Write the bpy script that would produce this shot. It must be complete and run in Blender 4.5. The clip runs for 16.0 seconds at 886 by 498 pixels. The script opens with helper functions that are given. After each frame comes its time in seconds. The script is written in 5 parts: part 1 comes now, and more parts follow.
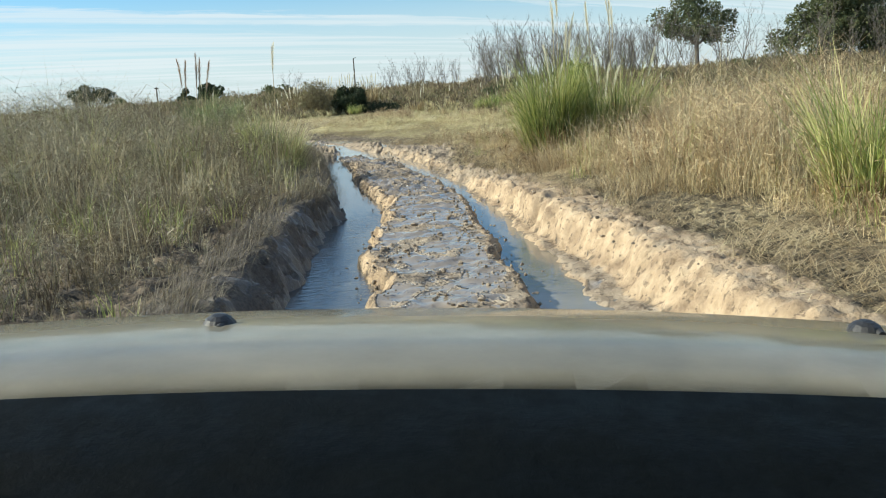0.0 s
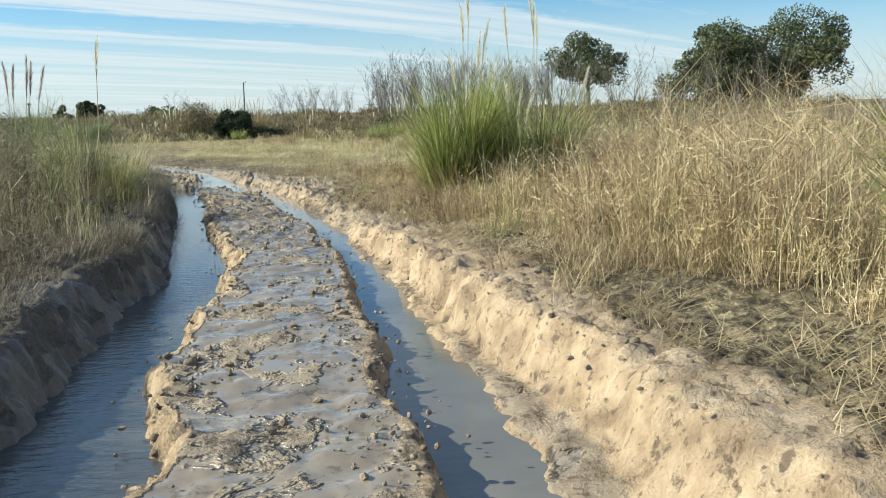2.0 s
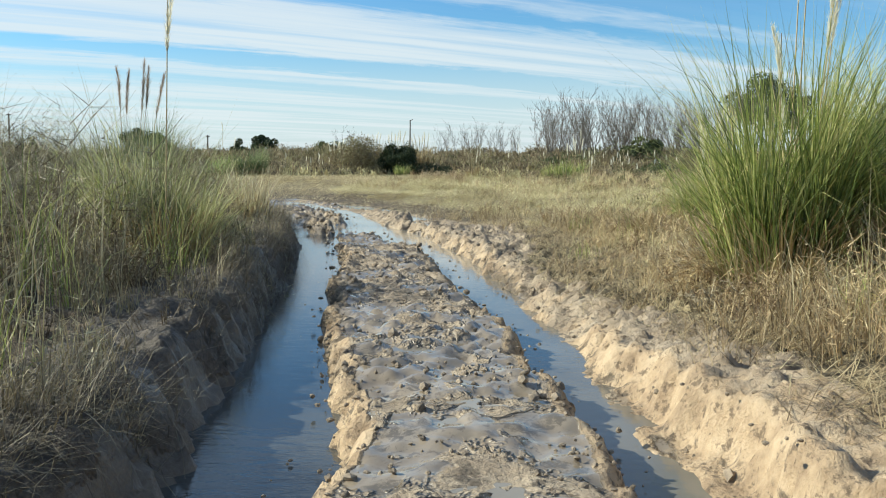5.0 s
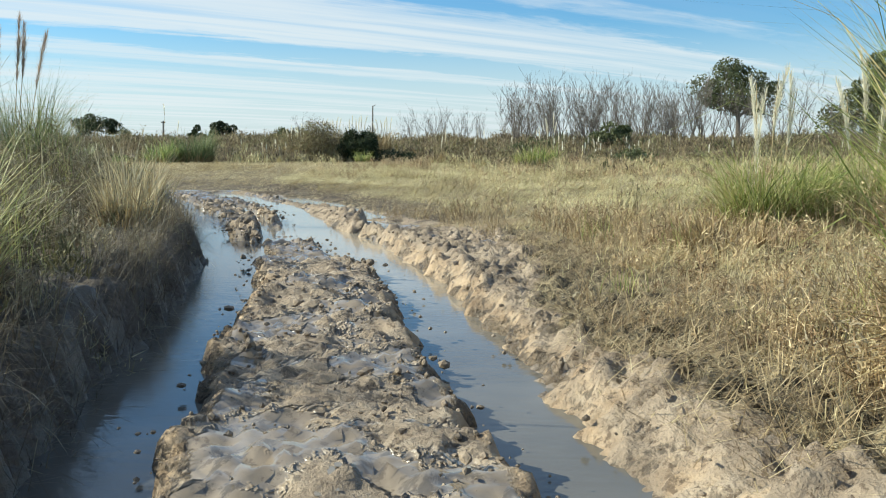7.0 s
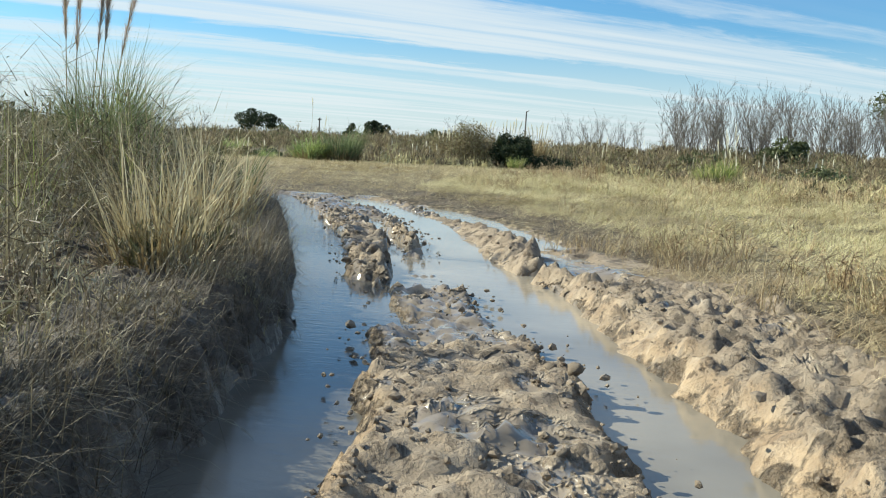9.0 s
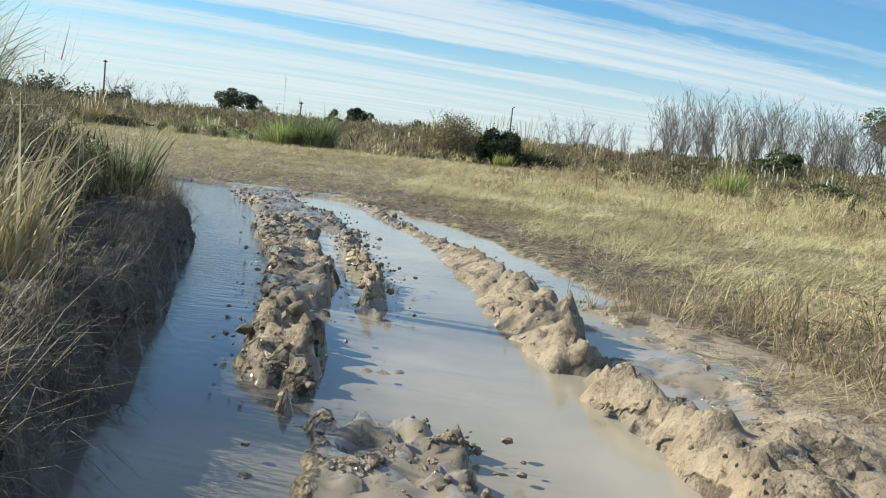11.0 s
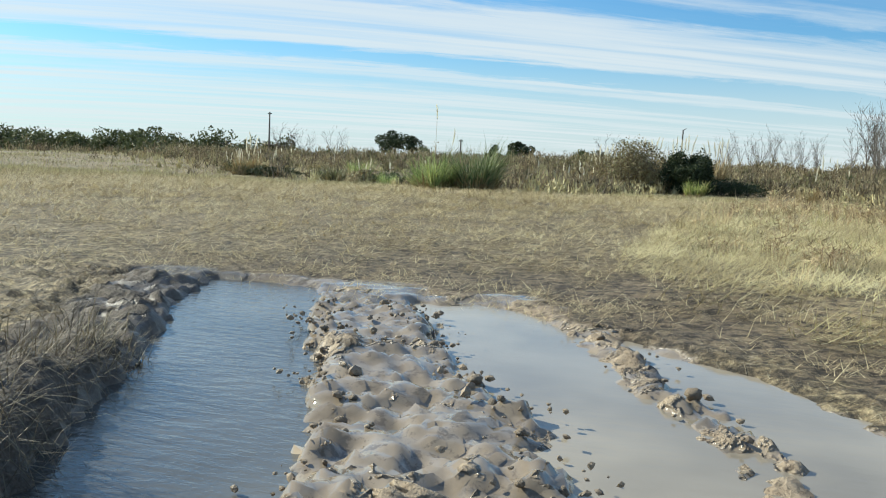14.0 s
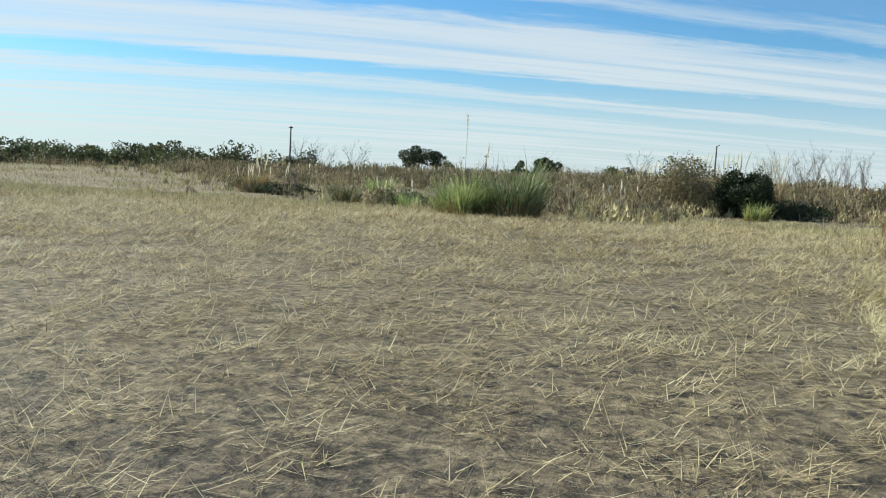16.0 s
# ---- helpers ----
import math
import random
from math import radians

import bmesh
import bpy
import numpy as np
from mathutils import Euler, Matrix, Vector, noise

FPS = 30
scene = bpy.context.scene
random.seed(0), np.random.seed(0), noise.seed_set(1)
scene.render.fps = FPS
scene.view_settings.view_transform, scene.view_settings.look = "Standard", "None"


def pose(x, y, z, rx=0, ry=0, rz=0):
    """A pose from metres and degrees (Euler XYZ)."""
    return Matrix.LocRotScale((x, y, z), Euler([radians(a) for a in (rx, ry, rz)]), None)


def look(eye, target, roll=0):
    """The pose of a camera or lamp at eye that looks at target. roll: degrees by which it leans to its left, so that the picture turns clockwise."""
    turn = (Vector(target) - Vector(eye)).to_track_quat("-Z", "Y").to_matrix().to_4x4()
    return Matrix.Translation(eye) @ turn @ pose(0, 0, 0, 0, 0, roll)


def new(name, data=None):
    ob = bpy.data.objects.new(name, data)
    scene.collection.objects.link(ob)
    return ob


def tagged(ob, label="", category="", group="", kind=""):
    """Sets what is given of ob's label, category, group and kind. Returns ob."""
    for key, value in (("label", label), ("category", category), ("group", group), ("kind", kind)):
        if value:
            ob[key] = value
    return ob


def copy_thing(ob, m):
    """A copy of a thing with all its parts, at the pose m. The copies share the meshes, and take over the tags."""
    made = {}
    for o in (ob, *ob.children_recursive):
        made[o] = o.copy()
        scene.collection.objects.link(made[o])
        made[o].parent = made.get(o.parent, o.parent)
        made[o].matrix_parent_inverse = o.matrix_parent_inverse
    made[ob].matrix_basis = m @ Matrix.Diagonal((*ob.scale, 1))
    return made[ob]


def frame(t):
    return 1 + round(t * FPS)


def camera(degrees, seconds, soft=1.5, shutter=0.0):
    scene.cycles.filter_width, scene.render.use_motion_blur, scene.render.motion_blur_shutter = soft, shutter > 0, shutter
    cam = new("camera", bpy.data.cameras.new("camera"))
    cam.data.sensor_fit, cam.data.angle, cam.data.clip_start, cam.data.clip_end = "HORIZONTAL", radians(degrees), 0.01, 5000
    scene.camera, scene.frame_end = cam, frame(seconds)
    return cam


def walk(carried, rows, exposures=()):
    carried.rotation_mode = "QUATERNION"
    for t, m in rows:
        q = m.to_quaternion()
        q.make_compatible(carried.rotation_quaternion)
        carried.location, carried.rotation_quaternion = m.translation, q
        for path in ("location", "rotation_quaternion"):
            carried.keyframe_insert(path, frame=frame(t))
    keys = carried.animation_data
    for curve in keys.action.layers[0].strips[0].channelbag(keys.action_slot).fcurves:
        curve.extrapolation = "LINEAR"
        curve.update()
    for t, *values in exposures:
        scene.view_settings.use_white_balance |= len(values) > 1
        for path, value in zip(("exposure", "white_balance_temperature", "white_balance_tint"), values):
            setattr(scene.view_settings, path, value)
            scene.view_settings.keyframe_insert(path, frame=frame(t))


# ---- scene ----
cam = camera(52.8, 16.0, soft=1.1)
PATH = [
    (0, (0.243, 0.128, 1.619), (0.186, 2.093, 1.254), -4.1),
    (0.5, (0.251, 1.0, 1.562), (0.28, 2.967, 1.199), -3.8),
    (1, (0.258, 2.021, 1.456), (0.367, 3.986, 1.097), -2.6),
    (1.5, (0.337, 2.961, 1.434), (0.508, 4.924, 1.09), -1.9),
    (2, (0.392, 3.724, 1.438), (0.584, 5.69, 1.13), -1.5),
    (2.5, (0.371, 4.34, 1.428), (0.549, 6.315, 1.166), -1.2),
    (3, (0.342, 5.204, 1.417), (0.466, 7.189, 1.202), -1.6),
    (3.5, (0.257, 6.263, 1.399), (0.253, 8.254, 1.219), -0.7),
    (3.7, (0.163, 6.701, 1.373), (0.097, 8.692, 1.197), 0.3),
    (5.8, (-0.231, 10.735, 1.124), (-0.395, 12.714, 0.887), -0.1),
    (6, (-0.249, 11.067, 1.127), (-0.375, 13.048, 0.887), 0.1),
    (6.5, (-0.312, 12.065, 1.107), (-0.368, 14.048, 0.857), -0.1),
    (7, (-0.42, 12.841, 1.091), (-0.495, 14.825, 0.849), 0.0),
    (7.5, (-0.573, 13.679, 1.082), (-0.725, 15.661, 0.861), 0.1),
    (8, (-0.731, 14.626, 1.063), (-0.972, 16.6, 0.851), 0.8),
    (8.5, (-0.935, 15.567, 1.042), (-1.263, 17.527, 0.822), 1.4),
    (9, (-1.196, 16.596, 1.031), (-1.589, 18.543, 0.795), 2.6),
    (9.2, (-1.283, 16.971, 1.005), (-1.68, 18.917, 0.773), 3.1),
    (11.3, (-2.109, 20.849, 0.999), (-2.445, 22.804, 0.744), 6.0),
    (11.5, (-2.229, 21.366, 0.974), (-2.563, 23.319, 0.699), 6.0),
    (12, (-2.562, 22.531, 0.92), (-2.928, 24.473, 0.614), 5.9),
    (12.5, (-2.932, 23.611, 0.896), (-3.393, 25.534, 0.599), 5.0),
    (13, (-3.302, 24.734, 0.931), (-3.866, 26.636, 0.678), 3.9),
    (13.5, (-3.787, 25.835, 0.959), (-4.444, 27.712, 0.748), 3.3),
    (14, (-4.292, 27.19, 0.97), (-4.994, 29.052, 0.77), 2.1),
    (14.5, (-4.808, 28.59, 1.011), (-5.456, 30.473, 0.824), 2.2),
    (15, (-5.267, 29.914, 1.046), (-5.861, 31.816, 0.883), 2.0),
    (15.5, (-5.828, 31.067, 1.071), (-6.48, 32.951, 0.922), 2.2),
    (16, (-6.489, 32.332, 1.078), (-7.242, 34.178, 0.91), 2.4),
]
walk(cam, [(t, look(eye, target, roll)) for t, eye, target, roll in PATH],
     exposures=[(0, 0.69, 6500, 5), (2, 0.67, 6500, 5), (12.5, 0.65, 6500, 5), (14.5, 0.60, 6480, 5), (16, 0.55, 6450, 5)])

# ---- world, sun, exposure ----
SUN_DIR = Vector((-0.85, 0.10, 0.48)).normalized()


def nodes_of(mat):
    mat.use_nodes = True
    tree = mat.node_tree
    for n in list(tree.nodes):
        tree.nodes.remove(n)
    return tree


def math_node(tree, op, a, b=None, c=None, clamp=False):
    n = tree.nodes.new("ShaderNodeMath")
    n.operation = op
    n.use_clamp = clamp
    for i, v in enumerate((a, b, c)):
        if v is None:
            continue
        if isinstance(v, (int, float)):
            n.inputs[i].default_value = v
        else:
            tree.links.new(v, n.inputs[i])
    return n.outputs[0]


def map_range(tree, v, a, b, c=0.0, d=1.0):
    n = tree.nodes.new("ShaderNodeMapRange")
    n.interpolation_type = "SMOOTHSTEP"
    tree.links.new(v, n.inputs[0])
    for i, x in enumerate((a, b, c, d)):
        n.inputs[1 + i].default_value = x
    return n.outputs[0]


def mix_rgb(tree, fac, a, b, blend="MIX"):
    n = tree.nodes.new("ShaderNodeMix")
    n.data_type, n.blend_type = "RGBA", blend
    for sock, v in ((n.inputs[0], fac), (n.inputs[6], a), (n.inputs[7], b)):
        if isinstance(v, (int, float)):
            sock.default_value = v
        elif isinstance(v, tuple):
            sock.default_value = (*v[:3], 1)
        else:
            tree.links.new(v, sock)
    return n.outputs[2]


def noise_tex(tree, vec, scale, detail=4.0, rough=0.55, distortion=0.0):
    n = tree.nodes.new("ShaderNodeTexNoise")
    n.inputs["Scale"].default_value = scale
    n.inputs["Detail"].default_value = detail
    n.inputs["Roughness"].default_value = rough
    n.inputs["Distortion"].default_value = distortion
    if vec is not None:
        tree.links.new(vec, n.inputs["Vector"])
    return n.outputs[0]


def ramp(tree, fac, stops):
    n = tree.nodes.new("ShaderNodeValToRGB")
    els = n.color_ramp.elements
    while len(els) < len(stops):
        els.new(0.5)
    for e, (p, c) in zip(els, stops):
        e.position, e.color = p, (*c, 1)
    tree.links.new(fac, n.inputs[0])
    return n.outputs[0]


world = bpy.data.worlds.new("sky")
scene.world = world
world.use_nodes = True
wt = world.node_tree
for n in list(wt.nodes):
    wt.nodes.remove(n)
sky = wt.nodes.new("ShaderNodeTexSky")
sky.sky_type, sky.sun_disc = "NISHITA", False
sky.sun_elevation = math.asin(SUN_DIR.z)
sky.sun_rotation = math.atan2(SUN_DIR.x, SUN_DIR.y)
sky.air_density, sky.dust_density, sky.ozone_density = 1.0, 0.6, 1.6
coord = wt.nodes.new("ShaderNodeTexCoord")
sep = wt.nodes.new("ShaderNodeSeparateXYZ")
wt.links.new(coord.outputs["Generated"], sep.inputs[0])
height = math_node(wt, "MAXIMUM", sep.outputs[2], 0.0)
lift = math_node(wt, "ADD", height, 0.06)
px = math_node(wt, "DIVIDE", sep.outputs[0], lift)
py = math_node(wt, "DIVIDE", sep.outputs[1], lift)
flat = wt.nodes.new("ShaderNodeCombineXYZ")
wt.links.new(px, flat.inputs[0])
wt.links.new(py, flat.inputs[1])
across = math_node(wt, "SUBTRACT", py, math_node(wt, "MULTIPLY", px, 0.73))
along = math_node(wt, "ADD", px, math_node(wt, "MULTIPLY", py, 0.73))


def strip_noise(k_along, k_across, shift, detail, rough, twist=0.3):
    """Noise drawn out along the cloud bands."""
    c = wt.nodes.new("ShaderNodeCombineXYZ")
    wt.links.new(math_node(wt, "MULTIPLY", along, k_along), c.inputs[0])
    wt.links.new(math_node(wt, "MULTIPLY", across, k_across), c.inputs[1])
    c.inputs[2].default_value = shift
    return noise_tex(wt, c.outputs[0], 1.0, detail, rough, twist)


swell = strip_noise(0.30, 0.45, 3.0, 3.0, 0.5)
wisps = strip_noise(0.9, 3.2, 7.0, 7.0, 0.66, 0.5)
tufts = strip_noise(4.0, 5.0, 11.0, 5.0, 0.6, 0.4)
combed = strip_noise(0.22, 2.6, 15.0, 5.0, 0.6, 0.2)
wave = math_node(wt, "MULTIPLY", math_node(wt, "SUBTRACT", swell, 0.5), 0.75)
fray = math_node(wt, "MULTIPLY", math_node(wt, "SUBTRACT", wisps, 0.5), 0.95)
curl = math_node(wt, "MULTIPLY", math_node(wt, "SUBTRACT", tufts, 0.5), 0.22)
place = math_node(wt, "ADD", math_node(wt, "ADD", across, wave), math_node(wt, "ADD", fray, curl))
BANDS = [(0.0, 0.30), (1.6, 0.12), (2.6, 0.50), (3.4, 0.10), (4.15, 0.10), (4.45, 0.55), (4.75, 0.06), (5.0, 0.08), (5.3, 0.80), (6.4, 0.88), (6.70, 0.80),
         (6.95, 0.10), (7.35, 0.10), (7.65, 0.82), (8.1, 0.80), (8.4, 0.45), (8.75, 0.50), (9.1, 0.90), (10.4, 0.78), (11.2, 0.92), (14.0, 0.90)]
banded = ramp(wt, math_node(wt, "DIVIDE", place, 14.0), [(w / 14.0, (c, c, c)) for w, c in BANDS])
cover = math_node(wt, "MULTIPLY", banded, map_range(wt, combed, 0.30, 0.62, 0.55, 1.0))
veil = map_range(wt, height, 0.015, 0.15, 0.72, 0.0)
cover = math_node(wt, "MAXIMUM", cover, veil)
blue = mix_rgb(wt, 1.0, sky.outputs[0], (0.40, 0.82, 1.16), "MULTIPLY")
cloud_white = (6.1, 6.55, 6.9)
tint = mix_rgb(wt, cover, blue, cloud_white)
bg = wt.nodes.new("ShaderNodeBackground")
bg.inputs[1].default_value = 0.084
wt.links.new(tint, bg.inputs[0])
wo = wt.nodes.new("ShaderNodeOutputWorld")
wt.links.new(bg.outputs[0], wo.inputs[0])

sun = new("sun", bpy.data.lights.new("sun", "SUN"))
sun.data.energy, sun.data.angle, sun.data.color = 5.0, radians(0.6), (1.0, 0.94, 0.785)
sun.matrix_world = look((0, 0, 60), Vector((0, 0, 60)) - SUN_DIR)


# ---- numeric noise ----
def hash2(ix, iy, seed):
    h = (ix.astype(np.int64) * 374761393 + iy.astype(np.int64) * 668265263 + seed * 974634777) & 0xFFFFFFFF
    h = ((h ^ (h >> 13)) * 1274126177) & 0xFFFFFFFF
    return ((h ^ (h >> 16)) & 0xFFFF) / 65535.0


def vnoise(x, y, seed=0):
    x, y = np.asarray(x, float), np.asarray(y, float)
    ix, iy = np.floor(x), np.floor(y)
    fx, fy = x - ix, y - iy
    fx, fy = fx * fx * (3 - 2 * fx), fy * fy * (3 - 2 * fy)
    a, b = hash2(ix, iy, seed), hash2(ix + 1, iy, seed)
    c, d = hash2(ix, iy + 1, seed), hash2(ix + 1, iy + 1, seed)
    return (a + (b - a) * fx) * (1 - fy) + (c + (d - c) * fx) * fy


def fbm(x, y, scale, octaves=4, seed=0):
    total, amp, norm = 0.0, 1.0, 0.0
    for i in range(octaves):
        total = total + amp * (vnoise(np.asarray(x) * scale, np.asarray(y) * scale, seed + i) - 0.5)
        norm += amp
        amp *= 0.5
        scale *= 2.03
    return total / norm * 2


def smooth(v, a, b):
    k = np.clip((v - a) / (b - a), 0, 1)
    return k * k * (3 - 2 * k)


# ---- the plan of the track: edges of the two ruts along y ----
WATER = -0.15
LL_ = [(-20, -1.2), (5, -1.2), (7.4, -1.26), (10.2, -1.44), (12.6, -1.46), (14.3, -1.75), (16.4, -2.15), (18.8, -2.58), (21.9, -3.3), (23.7, -3.95), (25.5, -4.65), (27.2, -5.35), (28.8, -6.2), (31.0, -7.4), (32.4, -8.2), (40, -12)]
LR_ = [(-20, -0.5), (5, -0.5), (7.2, -0.59), (8.8, -0.77), (10.4, -0.86), (13, -0.95), (14.5, -1.2), (16.5, -1.72), (18.5, -2.02), (21.5, -2.55), (23.6, -3.4), (25.5, -4.1), (26.4, -4.38), (27.6, -4.89), (28.9, -5.45), (31, -6.46), (33, -7.5), (40, -11)]
RL_ = [(-20, 0.95), (5, 0.95), (6.9, 0.79), (8.3, 0.63), (11.8, 0.36), (13.2, 0.30), (16.5, -0.42), (19.1, -1.0), (21.4, -1.45), (22.4, -2.0), (24.3, -2.65), (25.4, -3.13), (27, -3.73), (29.5, -4.55), (30.7, -5.05), (31.1, -5.45), (33.3, -6.8), (40, -10)]
RR_ = [(-20, 1.5), (5, 1.48), (6.5, 1.22), (7.3, 1.05), (9.1, 0.93), (10.5, 0.80), (12.4, 0.62), (16.7, -0.22), (18.5, -0.45), (20.9, -0.93), (23.7, -1.72), (24.6, -2.2), (26.4, -2.95), (28.5, -3.65), (30.3, -4.4), (32, -5.4), (40, -9)]
RT_ = [(-20, 2.2), (4.7, 2.17), (6.2, 2.05), (8.5, 1.68), (10.2, 1.25), (12.7, 0.92), (14.1, 0.72), (15.7, 0.36), (17.2, 0.02), (18.9, -0.36), (22.1, -1.0), (23.5, -1.35), (24.6, -1.85), (27.4, -2.6), (29.8, -3.65), (32, -4.9), (40, -8)]
PE_ = [(-20, 2.2), (4.7, 2.17), (6.2, 2.05), (8.3, 1.73), (10.8, 1.42), (14.1, 1.0), (15.7, 0.66), (17.2, 0.12), (18.9, -0.36), (22.1, -0.85), (24, -1.1), (26, -1.4), (27.9, -1.85), (28.6, -2.15), (29.5, -2.6), (30.6, -3.15), (31.5, -3.7), (32.3, -4.25), (33.0, -5.1), (33.6, -5.9), (34.2, -6.8), (40, -9)]


def at(tab, y):
    return np.interp(y, [p[0] for p in tab], [p[1] for p in tab])


def edge(tab, y, seed, amp=0.09):
    return at(tab, y) + amp * fbm(y, y * 0 + seed, 0.9, 4, seed)


def mid(y):
    return 0.5 * (at(LR_, y) + at(RL_, y))


def billow(x, y, scale, octaves, seed):
    """Lumps with creases between them, 0 to 1."""
    return 1 - np.abs(fbm(x, y, scale, octaves, seed)) * 1.8


def blocks(x, y, scale, seed):
    """Broken clods: every cell has its own height and falls off towards its rim."""
    x, y = np.asarray(x, float) * scale, np.asarray(y, float) * scale
    ix, iy = np.floor(x), np.floor(y)
    best, tall = np.full(x.shape, 9.0), np.zeros(x.shape)
    for dx in (-1, 0, 1):
        for dy in (-1, 0, 1):
            cx, cy = ix + dx, iy + dy
            d = np.hypot(cx + hash2(cx, cy, seed) - x, cy + hash2(cx, cy, seed + 1) - y)
            near_ = d < best
            best = np.where(near_, d, best)
            tall = np.where(near_, hash2(cx, cy, seed + 2), tall)
    return tall * (1 - smooth(best, 0.40, 0.62))


def ground_z(x, y):
    x, y = np.asarray(x, float), np.asarray(y, float)
    wx = x + 0.09 * fbm(x, y, 2.3, 4, 40) + 0.075 * fbm(x, y, 8.0, 3, 41)
    wx = wx + 0.04 * fbm(x, y, 17.0, 2, 42) * (x < mid(y) - 0.3)
    ll, lr = edge(LL_, y, 11, 0.07), edge(LR_, y, 12, 0.13)
    rl, rr = edge(RL_, y, 13, 0.12), edge(RR_, y, 14, 0.08)
    rt, pe = edge(RT_, y, 15, 0.12), edge(PE_, y, 16, 0.2)
    near = 1 - smooth(y, 23, 31)
    lump = fbm(x, y, 2.2, 5, 50)
    lumps = billow(x, y, 2.6, 3, 51) - 0.6
    crumb = fbm(x, y, 7.0, 4, 60)
    grain = np.abs(fbm(x, y, 11.0, 3, 61)) * 1.6 - 0.35
    clods_ = 0.8 * blocks(x + 0.05 * crumb, y + 0.04 * lump, 7.0, 66) + 0.7 * blocks(x - 0.03 * crumb, y, 12.0, 67) - 0.33
    # low field beside the pools, rising to the level of the field
    pe_in = at(PE_, y)
    low = -0.10 * (1 - smooth(x - pe_in, 0.3, 3.0)) * smooth(y, 22, 26) * (1 - smooth(y, 34.0, 38.0))
    z_left = -0.08 + 0.32 * (1 - smooth(y, 26, 33)) + 0.05 * lump + 0.06 * crumb + 0.03 * grain
    z_right = 0.03 + 0.19 * (1 - smooth(y, 10, 17)) - 0.03 * smooth(y, 22, 26) + 0.10 * smooth(wx - rt, 0.3, 2.5) * near + 0.04 * lump + 0.04 * crumb + (0.02 + 0.055 * smooth(y, 13, 16) * (1 - smooth(wx - rt, 0.6, 1.6))) * grain + (0.035 - 0.012 * smooth(y, 13, 16)) * clods_
    k = (wx - lr) / np.maximum(rl - lr, 0.2)
    ys = y + 0.25 * lump
    gap = smooth(ys, 21.8, 22.2) * (1 - smooth(ys, 23.5, 23.9)) * (1 - smooth(k, 0.24, 0.38))
    gap = np.maximum(gap, smooth(ys, 23.3, 23.7) * (1 - smooth(ys, 25.0, 25.7)) * smooth(k, 0.30, 0.42))
    crest = -0.035 * smooth(y, 14, 18) * (1 - smooth(y, 22.5, 24.5)) - 0.24 * gap - 0.085 * smooth(y, 20.3, 22.6) * (1 - smooth(y, 23.5, 24)) - 0.055 * smooth(y, 24, 26) - 0.055 * smooth(y, 28.2, 30) + 0.05 * fbm(x, y, 1.1, 2, 52) * smooth(y, 24, 26)
    rough = (0.30 * smooth(y, 11, 16) + 0.70 * smooth(y, 22.6, 24.2)) * (1 - 0.35 * smooth(y, 23.5, 27)) * (1 - 0.55 * smooth(y, 24.3, 25.5) * (1 - smooth(k, 0.38, 0.52)) * (1 - smooth(y, 28, 29.5))) * (1 - 0.6 * smooth(y, 28.8, 31))
    z_mid = crest + (0.03 + 0.03 * rough) * lump + (0.015 + 0.012 * rough) * lumps + (0.008 + 0.075 * rough) * crumb + (0.005 + 0.075 * rough) * grain + (0.006 + 0.055 * rough) * clods_
    z_mid = z_mid - 0.21 * smooth(y, 24.5, 25.5) * smooth(k, 0.54, 0.62) * (1 - smooth(k, 0.78, 0.85)) * (1 - smooth(y, 29.0, 30.0))
    bed = -0.26 + 0.05 * lump
    z = np.where(wx < ll, z_left + (bed - z_left) * smooth(wx, ll - 0.20 - 0.16 * (1 - smooth(y, 12, 17)), ll + 0.08), bed)
    z = z + (z_mid - z) * smooth(wx, lr - 0.05, lr + 0.12)
    z = z + (bed - z) * smooth(wx, rl - 0.10, rl + 0.06)
    ridge = 0.005 - 0.05 * smooth(y, 25.5, 28) - 0.09 * smooth(y, 28.2, 29.8) + (0.06 * lump + 0.015 * lumps + 0.06 * crumb + 0.05 * grain + 0.085 * clods_) * (1 - 0.45 * smooth(y, 25, 28))
    far_side = smooth(y, 23.4, 24.6)
    bank = z_right + (ridge - z_right) * far_side
    across_ = (wx - rr) / np.maximum(rt - rr, 0.15)
    shelf = 0.30 * smooth(across_, -0.15, 0.25) + 0.70 * smooth(across_, 0.45, 0.88)
    plain = smooth(across_, -0.15, 0.9 + 0.9 * smooth(y, 13.5, 16) * (1 - smooth(y, 21, 23)))
    z = z + (bank - z) * (shelf + (plain - shelf) * smooth(y, 13, 17))
    z = z - 0.20 * np.exp(-(((x + 1.95) / 0.14) ** 2 + ((y - 24.55) / 0.22) ** 2) ** 2)
    pool = far_side * smooth(wx, rt - 0.05, rt + 0.12) * (1 - smooth(wx, pe - 0.15, pe + 0.15))
    z = z + (-0.19 + (0.09 * lump + 0.07 * lumps) * (1 - 0.6 * smooth(y, 26, 29)) - z) * pool
    outer = far_side * smooth(wx, pe - 0.45, pe + 0.10)
    z = z * (1 - outer) + outer * (low + 0.02 * lump + 0.015 * crumb)
    zone = smooth(x, mid(y) - 3.2, mid(y) - 1.7) * (1 - smooth(x, mid(y) + 1.2, mid(y) + 3.0)) * (z > -0.17)
    z = z + (0.012 * crumb + 0.008 * grain) * zone
    done = smooth(y + 0.4 * lump, 33.2, 34.1)
    z = z * (1 - done) + done * (low + 0.02 * lump + 0.012 * crumb)
    far = np.hypot(x, y - 20)
    z = z + 0.22 * (1 - smooth(y, 1.0, 3.8))
    z = z - 0.7 * smooth(y, 46, 80) * (1 - smooth(y, 95, 140)) * (1 - smooth(np.abs(x), 50, 90))
